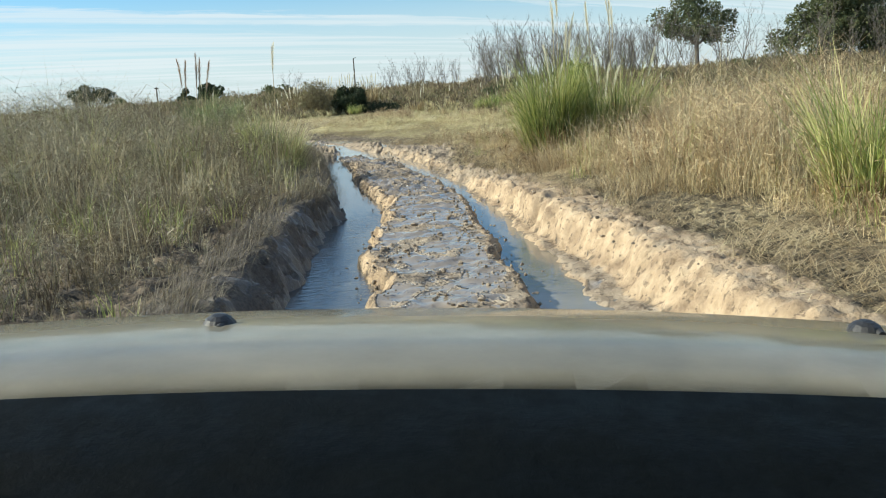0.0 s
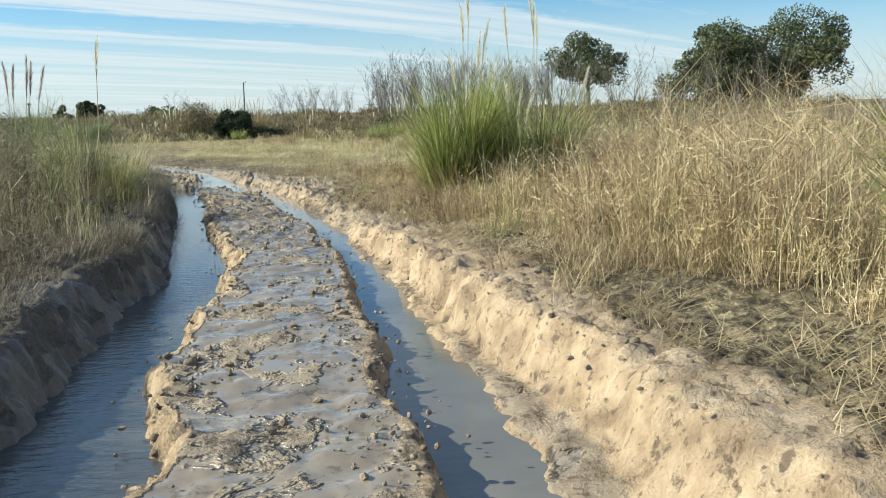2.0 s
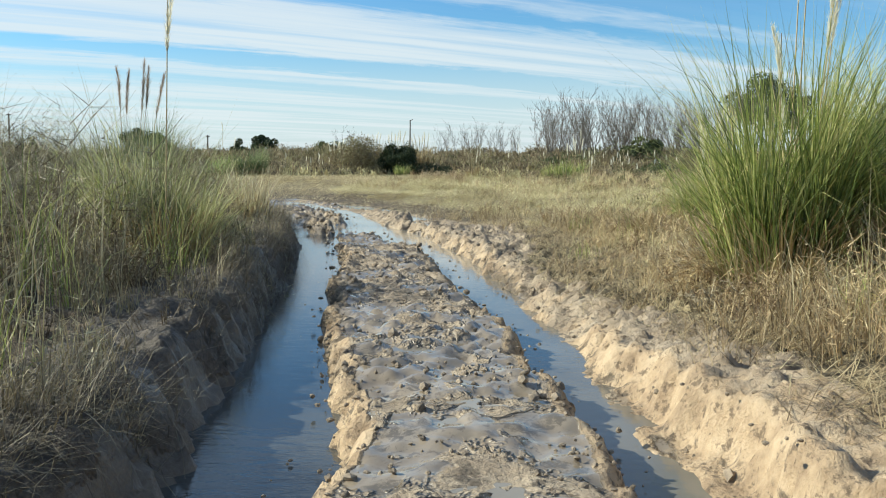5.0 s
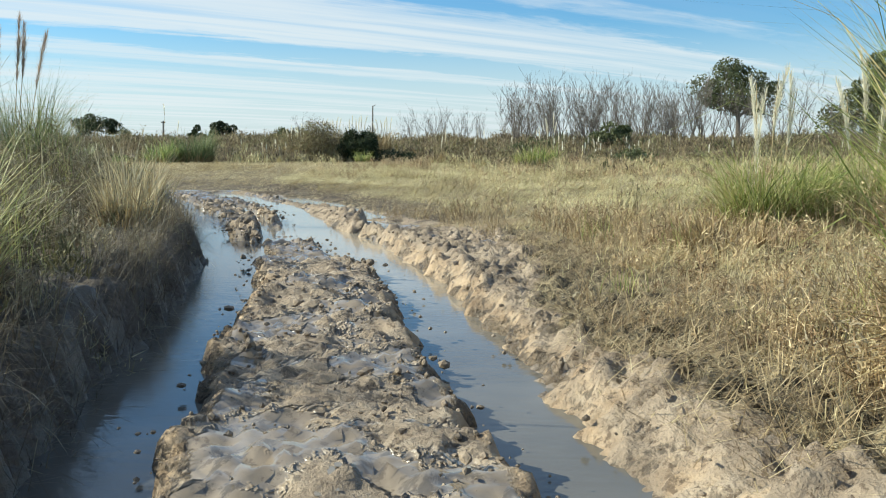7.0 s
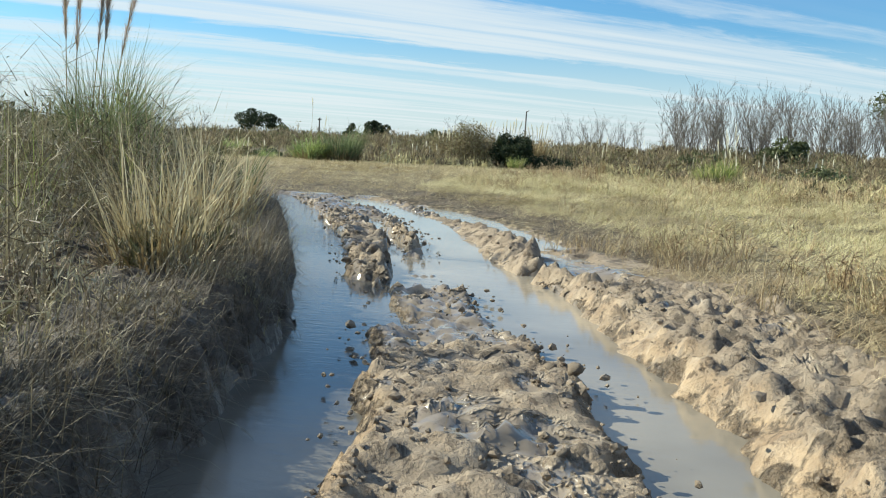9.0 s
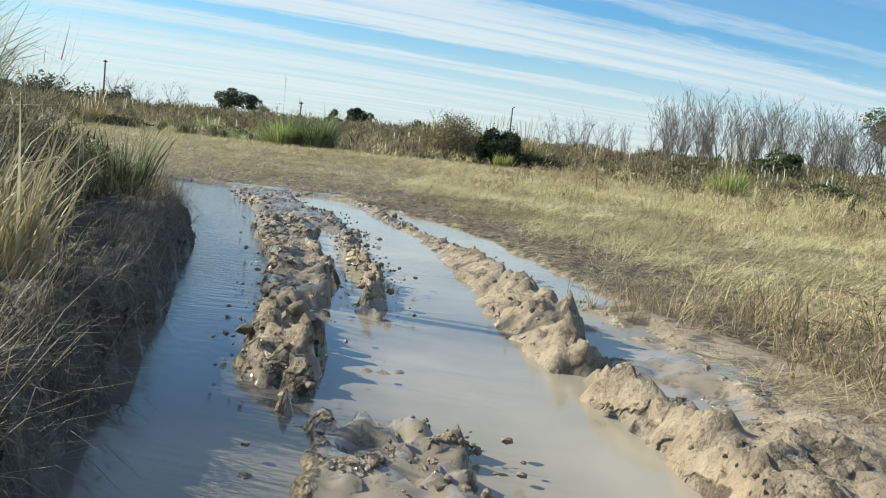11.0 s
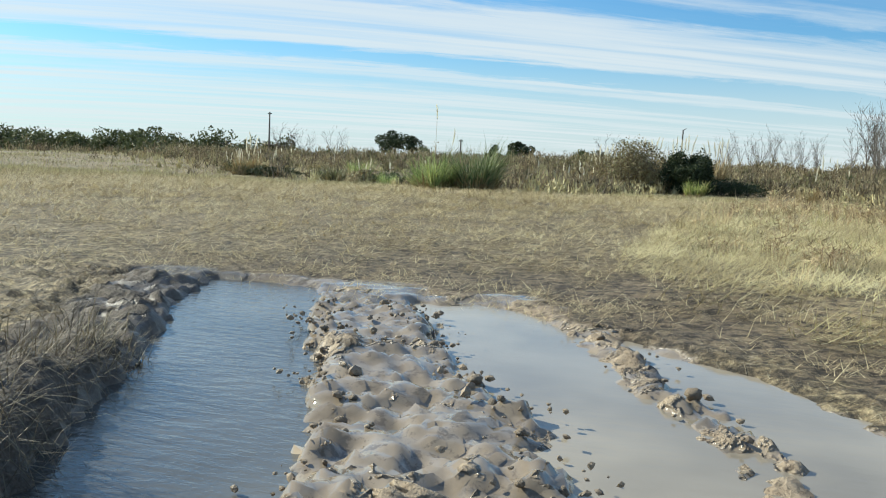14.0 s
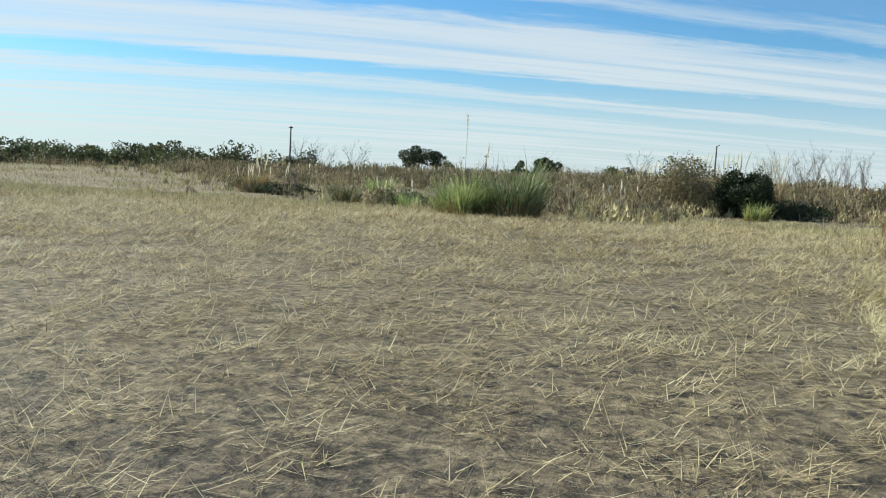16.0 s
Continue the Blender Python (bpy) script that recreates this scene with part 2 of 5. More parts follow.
    z = z - 1.1 * smooth(-x, 106, 128) * smooth(far, 60, 170) * (1 - smooth(far, 260, 400))
    return z + 0.9 * smooth(far, 60, 170) * (1 - 0.9 * smooth(-x, 35, 95) * (1 - smooth(far, 260, 400))) + 0.10 * fbm(x, y, 0.08, 3, 70) * smooth(far, 15, 40)


def axis(start, stop, step, reach, growth):
    core = list(np.arange(start, stop + 1e-6, step))
    up, d = [], step
    while core[-1] + sum(up) < reach and (not up or up[-1] < reach):
        d *= growth
        up.append(d)
    hi = list(core[-1] + np.cumsum(up))
    down, d, total = [], step, 0
    while total < reach:
        d *= growth
        total += d
        down.append(start - total)
    return np.array(sorted(down) + core + hi)


def mesh_from(name, verts, quads=None, tris=None, smooth_shade=False):
    me = bpy.data.meshes.new(name)
    nq = 0 if quads is None else len(quads)
    nt = 0 if tris is None else len(tris)
    me.vertices.add(len(verts))
    me.vertices.foreach_set("co", np.asarray(verts, np.float32).ravel())
    loops = ([] if not nq else [np.asarray(quads).ravel()]) + ([] if not nt else [np.asarray(tris).ravel()])
    loops = np.concatenate(loops).astype(np.int32)
    me.loops.add(len(loops))
    me.loops.foreach_set("vertex_index", loops)
    me.polygons.add(nq + nt)
    starts = np.concatenate([np.arange(nq) * 4, nq * 4 + np.arange(nt) * 3]).astype(np.int32)
    me.polygons.foreach_set("loop_start", starts)
    me.polygons.foreach_set("use_smooth", np.full(nq + nt, smooth_shade))
    me.update(calc_edges=True)
    me.validate()
    return me


def part(name, data, material, parent=None, label=""):
    if isinstance(data, bmesh.types.BMesh):
        me = bpy.data.meshes.new(name)
        data.to_mesh(me)
        data.free()
    else:
        me = data
    if material and not me.materials:
        me.materials.append(material)
    ob = new(name, me)
    ob.parent = parent
    return tagged(ob, label)


# ---- materials ----
def principled(tree, out=True):
    b = tree.nodes.new("ShaderNodeBsdfPrincipled")
    o = tree.nodes.new("ShaderNodeOutputMaterial")
    tree.links.new(b.outputs[0], o.inputs[0])
    return b


def bump(tree, h, strength, distance, b):
    n = tree.nodes.new("ShaderNodeBump")
    n.inputs["Strength"].default_value, n.inputs["Distance"].default_value = strength, distance
    tree.links.new(h, n.inputs["Height"])
    tree.links.new(n.outputs[0], b.inputs["Normal"])


def attribute(tree, name):
    n = tree.nodes.new("ShaderNodeAttribute")
    n.attribute_name = name
    return n.outputs["Fac"]


def ground_material():
    mat = bpy.data.materials.new("ground")
    t = nodes_of(mat)
    b = principled(t)
    pos = t.nodes.new("ShaderNodeNewGeometry").outputs["Position"]
    big, med, fin = noise_tex(t, pos, 0.7, 4), noise_tex(t, pos, 4.0, 6, 0.65), noise_tex(t, pos, 38.0, 5, 0.7)
    patch = noise_tex(t, pos, 1.9, 5, 0.6, 0.4)
    mud, wet, cut_, shaded_mud = (attribute(t, k) for k in ("mud", "wet", "cut", "dark"))
    sand = ramp(t, med, [(0.30, (0.21, 0.145, 0.09)), (0.5, (0.43, 0.32, 0.205)), (0.72, (0.58, 0.455, 0.31))])
    grey = ramp(t, med, [(0.25, (0.19, 0.145, 0.10)), (0.55, (0.36, 0.29, 0.21)), (0.8, (0.48, 0.40, 0.30))])
    # dark wet soil, with the left bank's shade painted into it
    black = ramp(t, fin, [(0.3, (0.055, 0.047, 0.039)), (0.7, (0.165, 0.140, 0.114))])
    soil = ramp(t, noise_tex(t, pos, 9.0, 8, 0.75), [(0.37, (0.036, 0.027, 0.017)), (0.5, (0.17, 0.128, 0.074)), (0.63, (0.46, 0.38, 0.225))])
    straw = ramp(t, noise_tex(t, pos, 0.9, 5, 0.6), [(0.35, (0.10, 0.08, 0.046)), (0.65, (0.30, 0.25, 0.14))])
    soil = mix_rgb(t, 0.35, soil, straw)
    # dark trodden soil by the pools; under the weeds, their shade painted in
    shade_ = attribute(t, "mulch_shade")
    dark_soil = ramp(t, fin, [(0.3, (0.060, 0.042, 0.029)), (0.7, (0.185, 0.138, 0.092))])
    soil = mix_rgb(t, shade_, soil, dark_soil)
    fibre = None
    for turn_, seed_ in ((25, 0.0), (80, 3.0), (140, 7.0)):
        first = t.nodes.new("ShaderNodeMapping")
        first.inputs["Rotation"].default_value = (0, 0, radians(turn_))
        first.inputs["Location"].default_value = (seed_, seed_, 0)
        t.links.new(pos, first.inputs[0])
        second = t.nodes.new("ShaderNodeMapping")
        second.inputs["Scale"].default_value = (7, 95, 7)
        t.links.new(first.outputs[0], second.inputs[0])
        v = noise_tex(t, second.outputs[0], 1.0, 2, 0.5, 0.6)
        fibre = v if fibre is None else math_node(t, "MAXIMUM", fibre, v)
    litter = math_node(t, "MULTIPLY", math_node(t, "MULTIPLY", map_range(t, fibre, 0.60, 0.72), math_node(t, "SUBTRACT", 1.0, shade_)), map_range(t, noise_tex(t, pos, 1.3, 4), 0.35, 0.6, 0.25, 1.0))
    soil = mix_rgb(t, litter, soil, (0.50, 0.44, 0.30))
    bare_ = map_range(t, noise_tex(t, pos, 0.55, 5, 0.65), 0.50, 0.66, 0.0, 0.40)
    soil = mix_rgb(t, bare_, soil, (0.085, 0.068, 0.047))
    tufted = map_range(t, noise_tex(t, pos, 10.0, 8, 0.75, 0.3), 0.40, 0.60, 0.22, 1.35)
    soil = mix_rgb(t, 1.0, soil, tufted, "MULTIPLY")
    thatch = math_node(t, "MULTIPLY", attribute(t, "thatch"), map_range(t, noise_tex(t, pos, 6.0, 6, 0.7), 0.42, 0.58, 0.0, 0.95))
    soil = mix_rgb(t, thatch, soil, (0.33, 0.26, 0.145))
    fresh = map_range(t, math_node(t, "ADD", cut_, math_node(t, "MULTIPLY", math_node(t, "SUBTRACT", noise_tex(t, pos, 7.0, 7, 0.75), 0.5), 1.5)), 0.25, 0.75)
    mudcol = mix_rgb(t, fresh, grey, sand)
    crumbs = map_range(t, noise_tex(t, pos, 13.0, 5, 0.7), 0.55, 0.63, 0.0, 0.8)
    mudcol = mix_rgb(t, crumbs, mudcol, (0.115, 0.082, 0.055))
    mudcol = mix_rgb(t, map_range(t, math_node(t, "ADD", shaded_mud, math_node(t, "MULTIPLY", math_node(t, "SUBTRACT", med, 0.5), 0.6)), 0.4, 0.6), mudcol, black)
    blotch = math_node(t, "MULTIPLY", map_range(t, noise_tex(t, pos, 4.2, 7, 0.75, 0.5), 0.53, 0.60, 0.0, 0.80), map_range(t, wet, 0.1, 0.4))
    mudcol = mix_rgb(t, blotch, mudcol, (0.075, 0.06, 0.045))
    edge_mix = map_range(t, math_node(t, "ADD", mud, math_node(t, "MULTIPLY", math_node(t, "SUBTRACT", patch, 0.5), 1.2)), 0.35, 0.65)
    # wet film lies in patches on the level mud
    film = map_range(t, math_node(t, "ADD", math_node(t, "MULTIPLY", wet, 0.62), math_node(t, "MULTIPLY", math_node(t, "SUBTRACT", patch, 0.5), 1.3)), 0.40, 0.52)
    film = math_node(t, "MULTIPLY", math_node(t, "MULTIPLY", film, edge_mix), math_node(t, "SUBTRACT", 1.0, fresh))
    film = math_node(t, "MULTIPLY", film, map_range(t, math_node(t, "ADD", shaded_mud, math_node(t, "MULTIPLY", math_node(t, "SUBTRACT", med, 0.5), 1.2)), 0.3, 0.8, 1.0, 0.55))
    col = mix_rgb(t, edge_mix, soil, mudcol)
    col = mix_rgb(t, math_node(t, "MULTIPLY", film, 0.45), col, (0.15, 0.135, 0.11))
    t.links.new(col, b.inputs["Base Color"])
    t.links.new(map_range(t, film, 0.0, 1.0, 0.80, 0.05), b.inputs["Roughness"])
    b.inputs["IOR"].default_value = 1.45
    h = math_node(t, "ADD", math_node(t, "ADD", math_node(t, "MULTIPLY", fin, 0.45), med), math_node(t, "MULTIPLY", math_node(t, "MULTIPLY", litter, 0.5), math_node(t, "SUBTRACT", 1.0, edge_mix)))
    h = math_node(t, "MULTIPLY", h, map_range(t, film, 0.0, 1.0, 1.0, 0.015))
    bump(t, h, 1.0, 0.05, b)
    return mat


def water_material():
    mat = bpy.data.materials.new("muddy_water")
    t = nodes_of(mat)
    b = principled(t)
    pos = t.nodes.new("ShaderNodeNewGeometry").outputs["Position"]
    n = noise_tex(t, pos, 0.8, 3)
    # milky silt on the right; on the left, sky reflection painted as a paler base
    silt_sheen = attribute(t, "silt_sheen")
    milky = ramp(t, n, [(0.3, (0.22, 0.195, 0.155)), (0.7, (0.38, 0.335, 0.26))])
    clear = ramp(t, n, [(0.3, (0.045, 0.050, 0.052)), (0.7, (0.11, 0.115, 0.11))])
    t.links.new(mix_rgb(t, silt_sheen, clear, milky), b.inputs["Base Color"])
    b.inputs["Roughness"].default_value = 0.04
    b.inputs["IOR"].default_value = 1.33
    b.inputs["Specular IOR Level"].default_value = 0.8
    m = t.nodes.new("ShaderNodeMapping")
    m.inputs["Scale"].default_value = (1, 2.2, 1)
    t.links.new(pos, m.inputs[0])
    bump(t, math_node(t, "MULTIPLY", noise_tex(t, m.outputs[0], 6.0, 4, 0.6), attribute(t, "ripple")), 0.40, 0.02, b)
    return mat


def plant_material(name, stops, patch=0.5, back=0.22, rough=0.6, patch_scale=0.7, plant=0.0):
    """Blades: a colour per blade, drifting over patches of the ground; plant: how far each plant has a tone of its own."""
    mat = bpy.data.materials.new(name)
    t = nodes_of(mat)
    geo = t.nodes.new("ShaderNodeNewGeometry")
    drift = noise_tex(t, geo.outputs["Position"], patch_scale, 3)
    f = math_node(t, "ADD", math_node(t, "MULTIPLY", geo.outputs["Random Per Island"], 1 - patch),
                  math_node(t, "MULTIPLY", map_range(t, drift, 0.3, 0.7), patch))
    if plant:
        f = math_node(t, "ADD", math_node(t, "MULTIPLY", f, 1 - plant), math_node(t, "MULTIPLY", attribute(t, "tone"), plant))
    stops = [(p, (c[0] * 0.96, c[1], c[2] * 0.98)) for p, c in stops]
    col = ramp(t, f, stops)
    b = t.nodes.new("ShaderNodeBsdfPrincipled")
    t.links.new(col, b.inputs["Base Color"])
    b.inputs["Roughness"].default_value = rough
    b.inputs["Specular IOR Level"].default_value = 0.25
    tr = t.nodes.new("ShaderNodeBsdfTranslucent")
    t.links.new(col, tr.inputs[0])
    mx = t.nodes.new("ShaderNodeMixShader")
    mx.inputs[0].default_value = back
    t.links.new(b.outputs[0], mx.inputs[1])
    t.links.new(tr.outputs[0], mx.inputs[2])
    o = t.nodes.new("ShaderNodeOutputMaterial")
    t.links.new(mx.outputs[0], o.inputs[0])
    return mat


def plain_material(name, dark, light, scale=6.0, rough=0.7, metal=0.0, relief=0.3, coat=0.0):
    mat = bpy.data.materials.new(name)
    t = nodes_of(mat)
    b = principled(t)
    pos = t.nodes.new("ShaderNodeTexCoord").outputs["Object"]
    n = noise_tex(t, pos, scale, 6, 0.65)
    t.links.new(ramp(t, n, [(0.3, dark), (0.7, light)]), b.inputs["Base Color"])
    b.inputs["Metallic"].default_value = metal
    b.inputs["Coat Weight"].default_value = coat
    b.inputs["Coat Roughness"].default_value = 0.08
    t.links.new(map_range(t, noise_tex(t, pos, scale * 0.3, 4), 0.3, 0.7, rough * 0.8, min(1.0, rough * 1.2)), b.inputs["Roughness"])
    bump(t, n, relief, 0.02, b)
    return mat


M_GROUND, M_WATER = ground_material(), water_material()
M_WEED = plant_material("dry_weeds", [(0.0, (0.05, 0.032, 0.020)), (0.25, (0.18, 0.112, 0.064)), (0.45, (0.41, 0.285, 0.165)), (0.66, (0.76, 0.605, 0.38)), (0.82, (0.45, 0.32, 0.18)), (0.92, (0.27, 0.235, 0.095)), (1.0, (0.40, 0.38, 0.17))], patch=0.5, patch_scale=1.7, plant=0.5, back=0.12)
M_WOODY = plant_material("woody_stems", [(0.0, (0.09, 0.068, 0.05)), (0.35, (0.24, 0.19, 0.135)), (0.7, (0.42, 0.345, 0.24)), (1.0, (0.56, 0.48, 0.345))], patch=0.3, patch_scale=2.0, plant=0.4, back=0.05)
M_WEED_LEFT = plant_material("grey_green_weeds", [(0.0, (0.035, 0.026, 0.018)), (0.3, (0.12, 0.088, 0.058)), (0.55, (0.31, 0.255, 0.165)), (0.75, (0.56, 0.49, 0.32)), (0.88, (0.24, 0.20, 0.12)), (1.0, (0.17, 0.19, 0.075))], patch=0.5, patch_scale=1.7, back=0.10, plant=0.5)
M_LEFT_GRASS = plant_material("olive_grass", [(0.0, (0.05, 0.038, 0.024)), (0.3, (0.15, 0.12, 0.072)), (0.55, (0.38, 0.31, 0.19)), (0.75, (0.28, 0.24, 0.135)), (0.9, (0.20, 0.20, 0.085)), (1.0, (0.12, 0.14, 0.055))], patch=0.55, patch_scale=1.3, back=0.10, plant=0.5)
M_OLIVE_STRAW = plant_material("olive_straw", [(0.0, (0.07, 0.052, 0.032)), (0.25, (0.22, 0.17, 0.098)), (0.5, (0.47, 0.39, 0.235)), (0.72, (0.62, 0.53, 0.33)), (0.88, (0.35, 0.32, 0.155)), (1.0, (0.22, 0.23, 0.09))], patch=0.5, patch_scale=1.0, plant=0.5, back=0.12)
M_LEFT_CLUMP = plant_material("olive_clump_leaves", [(0.0, (0.07, 0.07, 0.032)), (0.3, (0.22, 0.215, 0.09)), (0.6, (0.46, 0.45, 0.20)), (0.85, (0.68, 0.63, 0.37)), (1.0, (0.36, 0.29, 0.16))], patch=0.25, back=0.25, patch_scale=4.0, plant=0.3)
M_ROOT = plant_material("dead_roots", [(0.0, (0.04, 0.034, 0.027)), (0.5, (0.145, 0.12, 0.088)), (0.85, (0.32, 0.27, 0.19)), (1.0, (0.58, 0.51, 0.36))], patch=0.4, patch_scale=2.0)
M_TALL = plant_material("tall_straw", [(0.0, (0.24, 0.18, 0.105)), (0.5, (0.48, 0.39, 0.24)), (1.0, (0.74, 0.65, 0.44))], patch=0.2)
M_GRASS = plant_material("pale_grass", [(0.0, (0.065, 0.048, 0.026)), (0.22, (0.20, 0.15, 0.078)), (0.45, (0.44, 0.365, 0.195)), (0.68, (0.72, 0.63, 0.37)), (0.85, (0.46, 0.41, 0.18)), (1.0, (0.27, 0.28, 0.10))], patch=0.6, patch_scale=0.55, plant=0.45, back=0.12)
M_STRAW = plant_material("flattened_straw", [(0.0, (0.10, 0.072, 0.044)), (0.35, (0.36, 0.275, 0.158)), (0.7, (0.70, 0.575, 0.345)), (1.0, (0.90, 0.79, 0.52))], patch=0.3, patch_scale=1.5)
M_LITTER = plant_material("straw_litter", [(0.0, (0.09, 0.06, 0.038)), (0.4, (0.30, 0.215, 0.125)), (0.75, (0.56, 0.44, 0.27)), (1.0, (0.74, 0.62, 0.41))], patch=0.4, patch_scale=2.0)
M_SCRUB = plant_material("far_scrub", [(0.0, (0.06, 0.045, 0.028)), (0.3, (0.16, 0.12, 0.07)), (0.6, (0.33, 0.265, 0.15)), (0.85, (0.50, 0.43, 0.26)), (1.0, (0.19, 0.21, 0.085))], patch=0.65, patch_scale=0.25)
M_PAMPAS = plant_material("pampas_leaves", [(0.0, (0.035, 0.055, 0.018)), (0.22, (0.13, 0.165, 0.05)), (0.45, (0.31, 0.36, 0.10)), (0.62, (0.55, 0.53, 0.22)), (0.80, (0.56, 0.45, 0.25)), (1.0, (0.22, 0.15, 0.085))], patch=0.25, back=0.28, patch_scale=5.0, plant=0.3)
M_REED = plant_material("reed_leaves", [(0.0, (0.06, 0.09, 0.035)), (0.35, (0.22, 0.28, 0.10)), (0.65, (0.45, 0.50, 0.20)), (1.0, (0.70, 0.68, 0.38))], patch=0.3, back=0.3, patch_scale=1.5, plant=0.3)
M_REED_DARK = plant_material("dark_reed_leaves", [(0.0, (0.04, 0.06, 0.028)), (0.5, (0.15, 0.19, 0.08)), (1.0, (0.48, 0.48, 0.26))], patch=0.3, back=0.25, patch_scale=1.5, plant=0.3)
M_OLIVE_SCRUB = plant_material("olive_scrub", [(0.0, (0.05, 0.05, 0.028)), (0.4, (0.13, 0.12, 0.06)), (0.75, (0.26, 0.235, 0.115)), (1.0, (0.40, 0.36, 0.20))], patch=0.4, patch_scale=0.6)
M_BROWN_SCRUB = plant_material("brown_scrub", [(0.0, (0.04, 0.03, 0.02)), (0.4, (0.145, 0.108, 0.07)), (0.75, (0.36, 0.28, 0.17)), (1.0, (0.52, 0.44, 0.27))], patch=0.4, patch_scale=0.6)
M_PAMPAS_DRY = plant_material("dry_pampas_leaves", [(0.0, (0.21, 0.14, 0.07)), (0.5, (0.40, 0.29, 0.15)), (1.0, (0.52, 0.42, 0.24))], patch=0.15)
M_PLUME = plant_material("plume_fluff", [(0.0, (0.72, 0.65, 0.52)), (1.0, (0.92, 0.87, 0.75))], patch=0.1, back=0.5, rough=0.9)
M_PLUME_DARK = plant_material("purple_brown_plume", [(0.0, (0.27, 0.19, 0.145)), (1.0, (0.56, 0.44, 0.36))], patch=0.1, back=0.4, rough=0.9)
M_CULM = plain_material("culm", (0.30, 0.22, 0.11), (0.46, 0.37, 0.19), 20)
M_LEAF_DARK = plant_material("dark_leaves", [(0.0, (0.02, 0.03, 0.016)), (0.6, (0.045, 0.062, 0.028)), (1.0, (0.085, 0.10, 0.042))], patch=0.2, back=0.15)
M_LEAF = plant_material("olive_leaves", [(0.0, (0.05, 0.062, 0.03)), (0.6, (0.115, 0.13, 0.06)), (1.0, (0.19, 0.19, 0.09))], patch=0.3, back=0.2)
M_SHRUB = plant_material("brown_leaves", [(0.0, (0.10, 0.075, 0.045)), (0.5, (0.24, 0.19, 0.11)), (1.0, (0.30, 0.29, 0.14))], patch=0.3, back=0.2)
M_BARK = plain_material("bark", (0.075, 0.062, 0.05), (0.19, 0.163, 0.135), 3)
M_TWIG = plain_material("bare_twigs", (0.09, 0.078, 0.065), (0.20, 0.172, 0.145), 2)
M_POLE = plain_material("weathered_pole", (0.07, 0.06, 0.05), (0.15, 0.13, 0.11), 3)
M_CLOD = plain_material("mud_clod", (0.10, 0.08, 0.06), (0.34, 0.27, 0.19), 20, 0.75, relief=0.6)
M_PAINT = plain_material("dusty_beige_paint", (0.34, 0.32, 0.245), (0.53, 0.495, 0.385), 3.5, 0.5, 0.0, 0.02, 1.0)
M_DASH = plain_material("black_dashboard", (0.006, 0.009, 0.011), (0.010, 0.014, 0.016), 60, 0.6, relief=0.15)
M_DASH.node_tree.nodes["Principled BSDF"].inputs["Specular IOR Level"].default_value = 0.08
M_RUBBER = plain_material("black_plastic", (0.012, 0.012, 0.013), (0.03, 0.03, 0.03), 30, 0.5)

# ---- ground, one sheet to the horizon ----
us = axis(-2.4, 2.6, 0.037, 2200, 1.13)
vs = axis(3.5, 34.4, 0.038, 2400, 1.13)
V, U = np.meshgrid(vs, us, indexing="ij")
X = mid(np.clip(V, -20, 40)) + U
Z = ground_z(X, V)
ny, nx = X.shape
idx = np.arange(nx * ny).reshape(ny, nx)
quads = np.stack([idx[:-1, :-1], idx[:-1, 1:], idx[1:, 1:], idx[1:, :-1]], -1).reshape(-1, 4)
me = mesh_from("ground", np.stack([X, V, Z], -1).reshape(-1, 3), quads, smooth_shade=True)
xf, yf, zf = X.ravel(), V.ravel(), Z.ravel()


def apron(y):
    """Bare trodden mud beside the far end of the bank."""
    return 0.02 + 0.65 * smooth(y, 17.5, 21.5) * (1 - smooth(y, 24.5, 27))


def mud_mask(x, y):
    left = at(LL_, y) - 0.75
    right = np.maximum(at(RT_, y), at(PE_, y)) + 0.10 * (1 - smooth(y, 15, 18)) + apron(y) - 0.38 * smooth(y, 26, 28)
    m = smooth(x, left - 0.3, left + 0.2) * (1 - smooth(x, right - 0.2, right + 0.5))
    return m * (1 - smooth(y, 33.4, 34.6))


def wet_mask(x, y, z):
    inner = smooth(x, at(LL_, y) - 1.2, at(LL_, y)) * (1 - smooth(x, at(RL_, y) - 0.1, at(RL_, y) + 0.35))
    tread = smooth(y, 15, 18) * (1 - smooth(y, 25, 27)) * smooth(x, at(RT_, y) - 0.3, at(RT_, y)) * (1 - smooth(x, at(RT_, y) + apron(y), at(RT_, y) + apron(y) + 0.5))
    return np.clip(0.50 * tread + inner * (0.82 - 0.25 * smooth(y, 15, 20)) + 0.6 * (1 - smooth(z, -0.14, -0.02)) + 0.25 * smooth(y, 30, 33), 0, 1)


Zs = Z.copy()
for _ in range(6):
    Zs[1:-1] = (Zs[:-2] + Zs[1:-1] * 2 + Zs[2:]) / 4
    Zs[:, 1:-1] = (Zs[:, :-2] + Zs[:, 1:-1] * 2 + Zs[:, 2:]) / 4
gy, gx = np.gradient(Zs)
steep = np.hypot(gx / np.maximum(np.gradient(X, axis=1), 1e-3), gy / np.maximum(np.gradient(V, axis=0), 1e-3)).ravel()
cut = smooth(steep, 0.28, 0.70) * smooth(xf, at(LR_, yf) - 0.15, at(LR_, yf))
rim = smooth(xf, at(RT_, yf) - 0.35, at(RT_, yf) - 0.1) * (1 - smooth(xf, at(RT_, yf) + 0.5, at(RT_, yf) + 0.9)) * (1 - smooth(yf, 21, 24))
cut = np.maximum(cut * (1 - 0.45 * smooth(yf, 13.5, 17)), 0.55 * rim * (1 - 0.8 * smooth(yf, 12.5, 16)))
outside = smooth(xf, at(PE_, yf) - 0.35, at(PE_, yf) - 0.1) * smooth(yf, 23, 25)
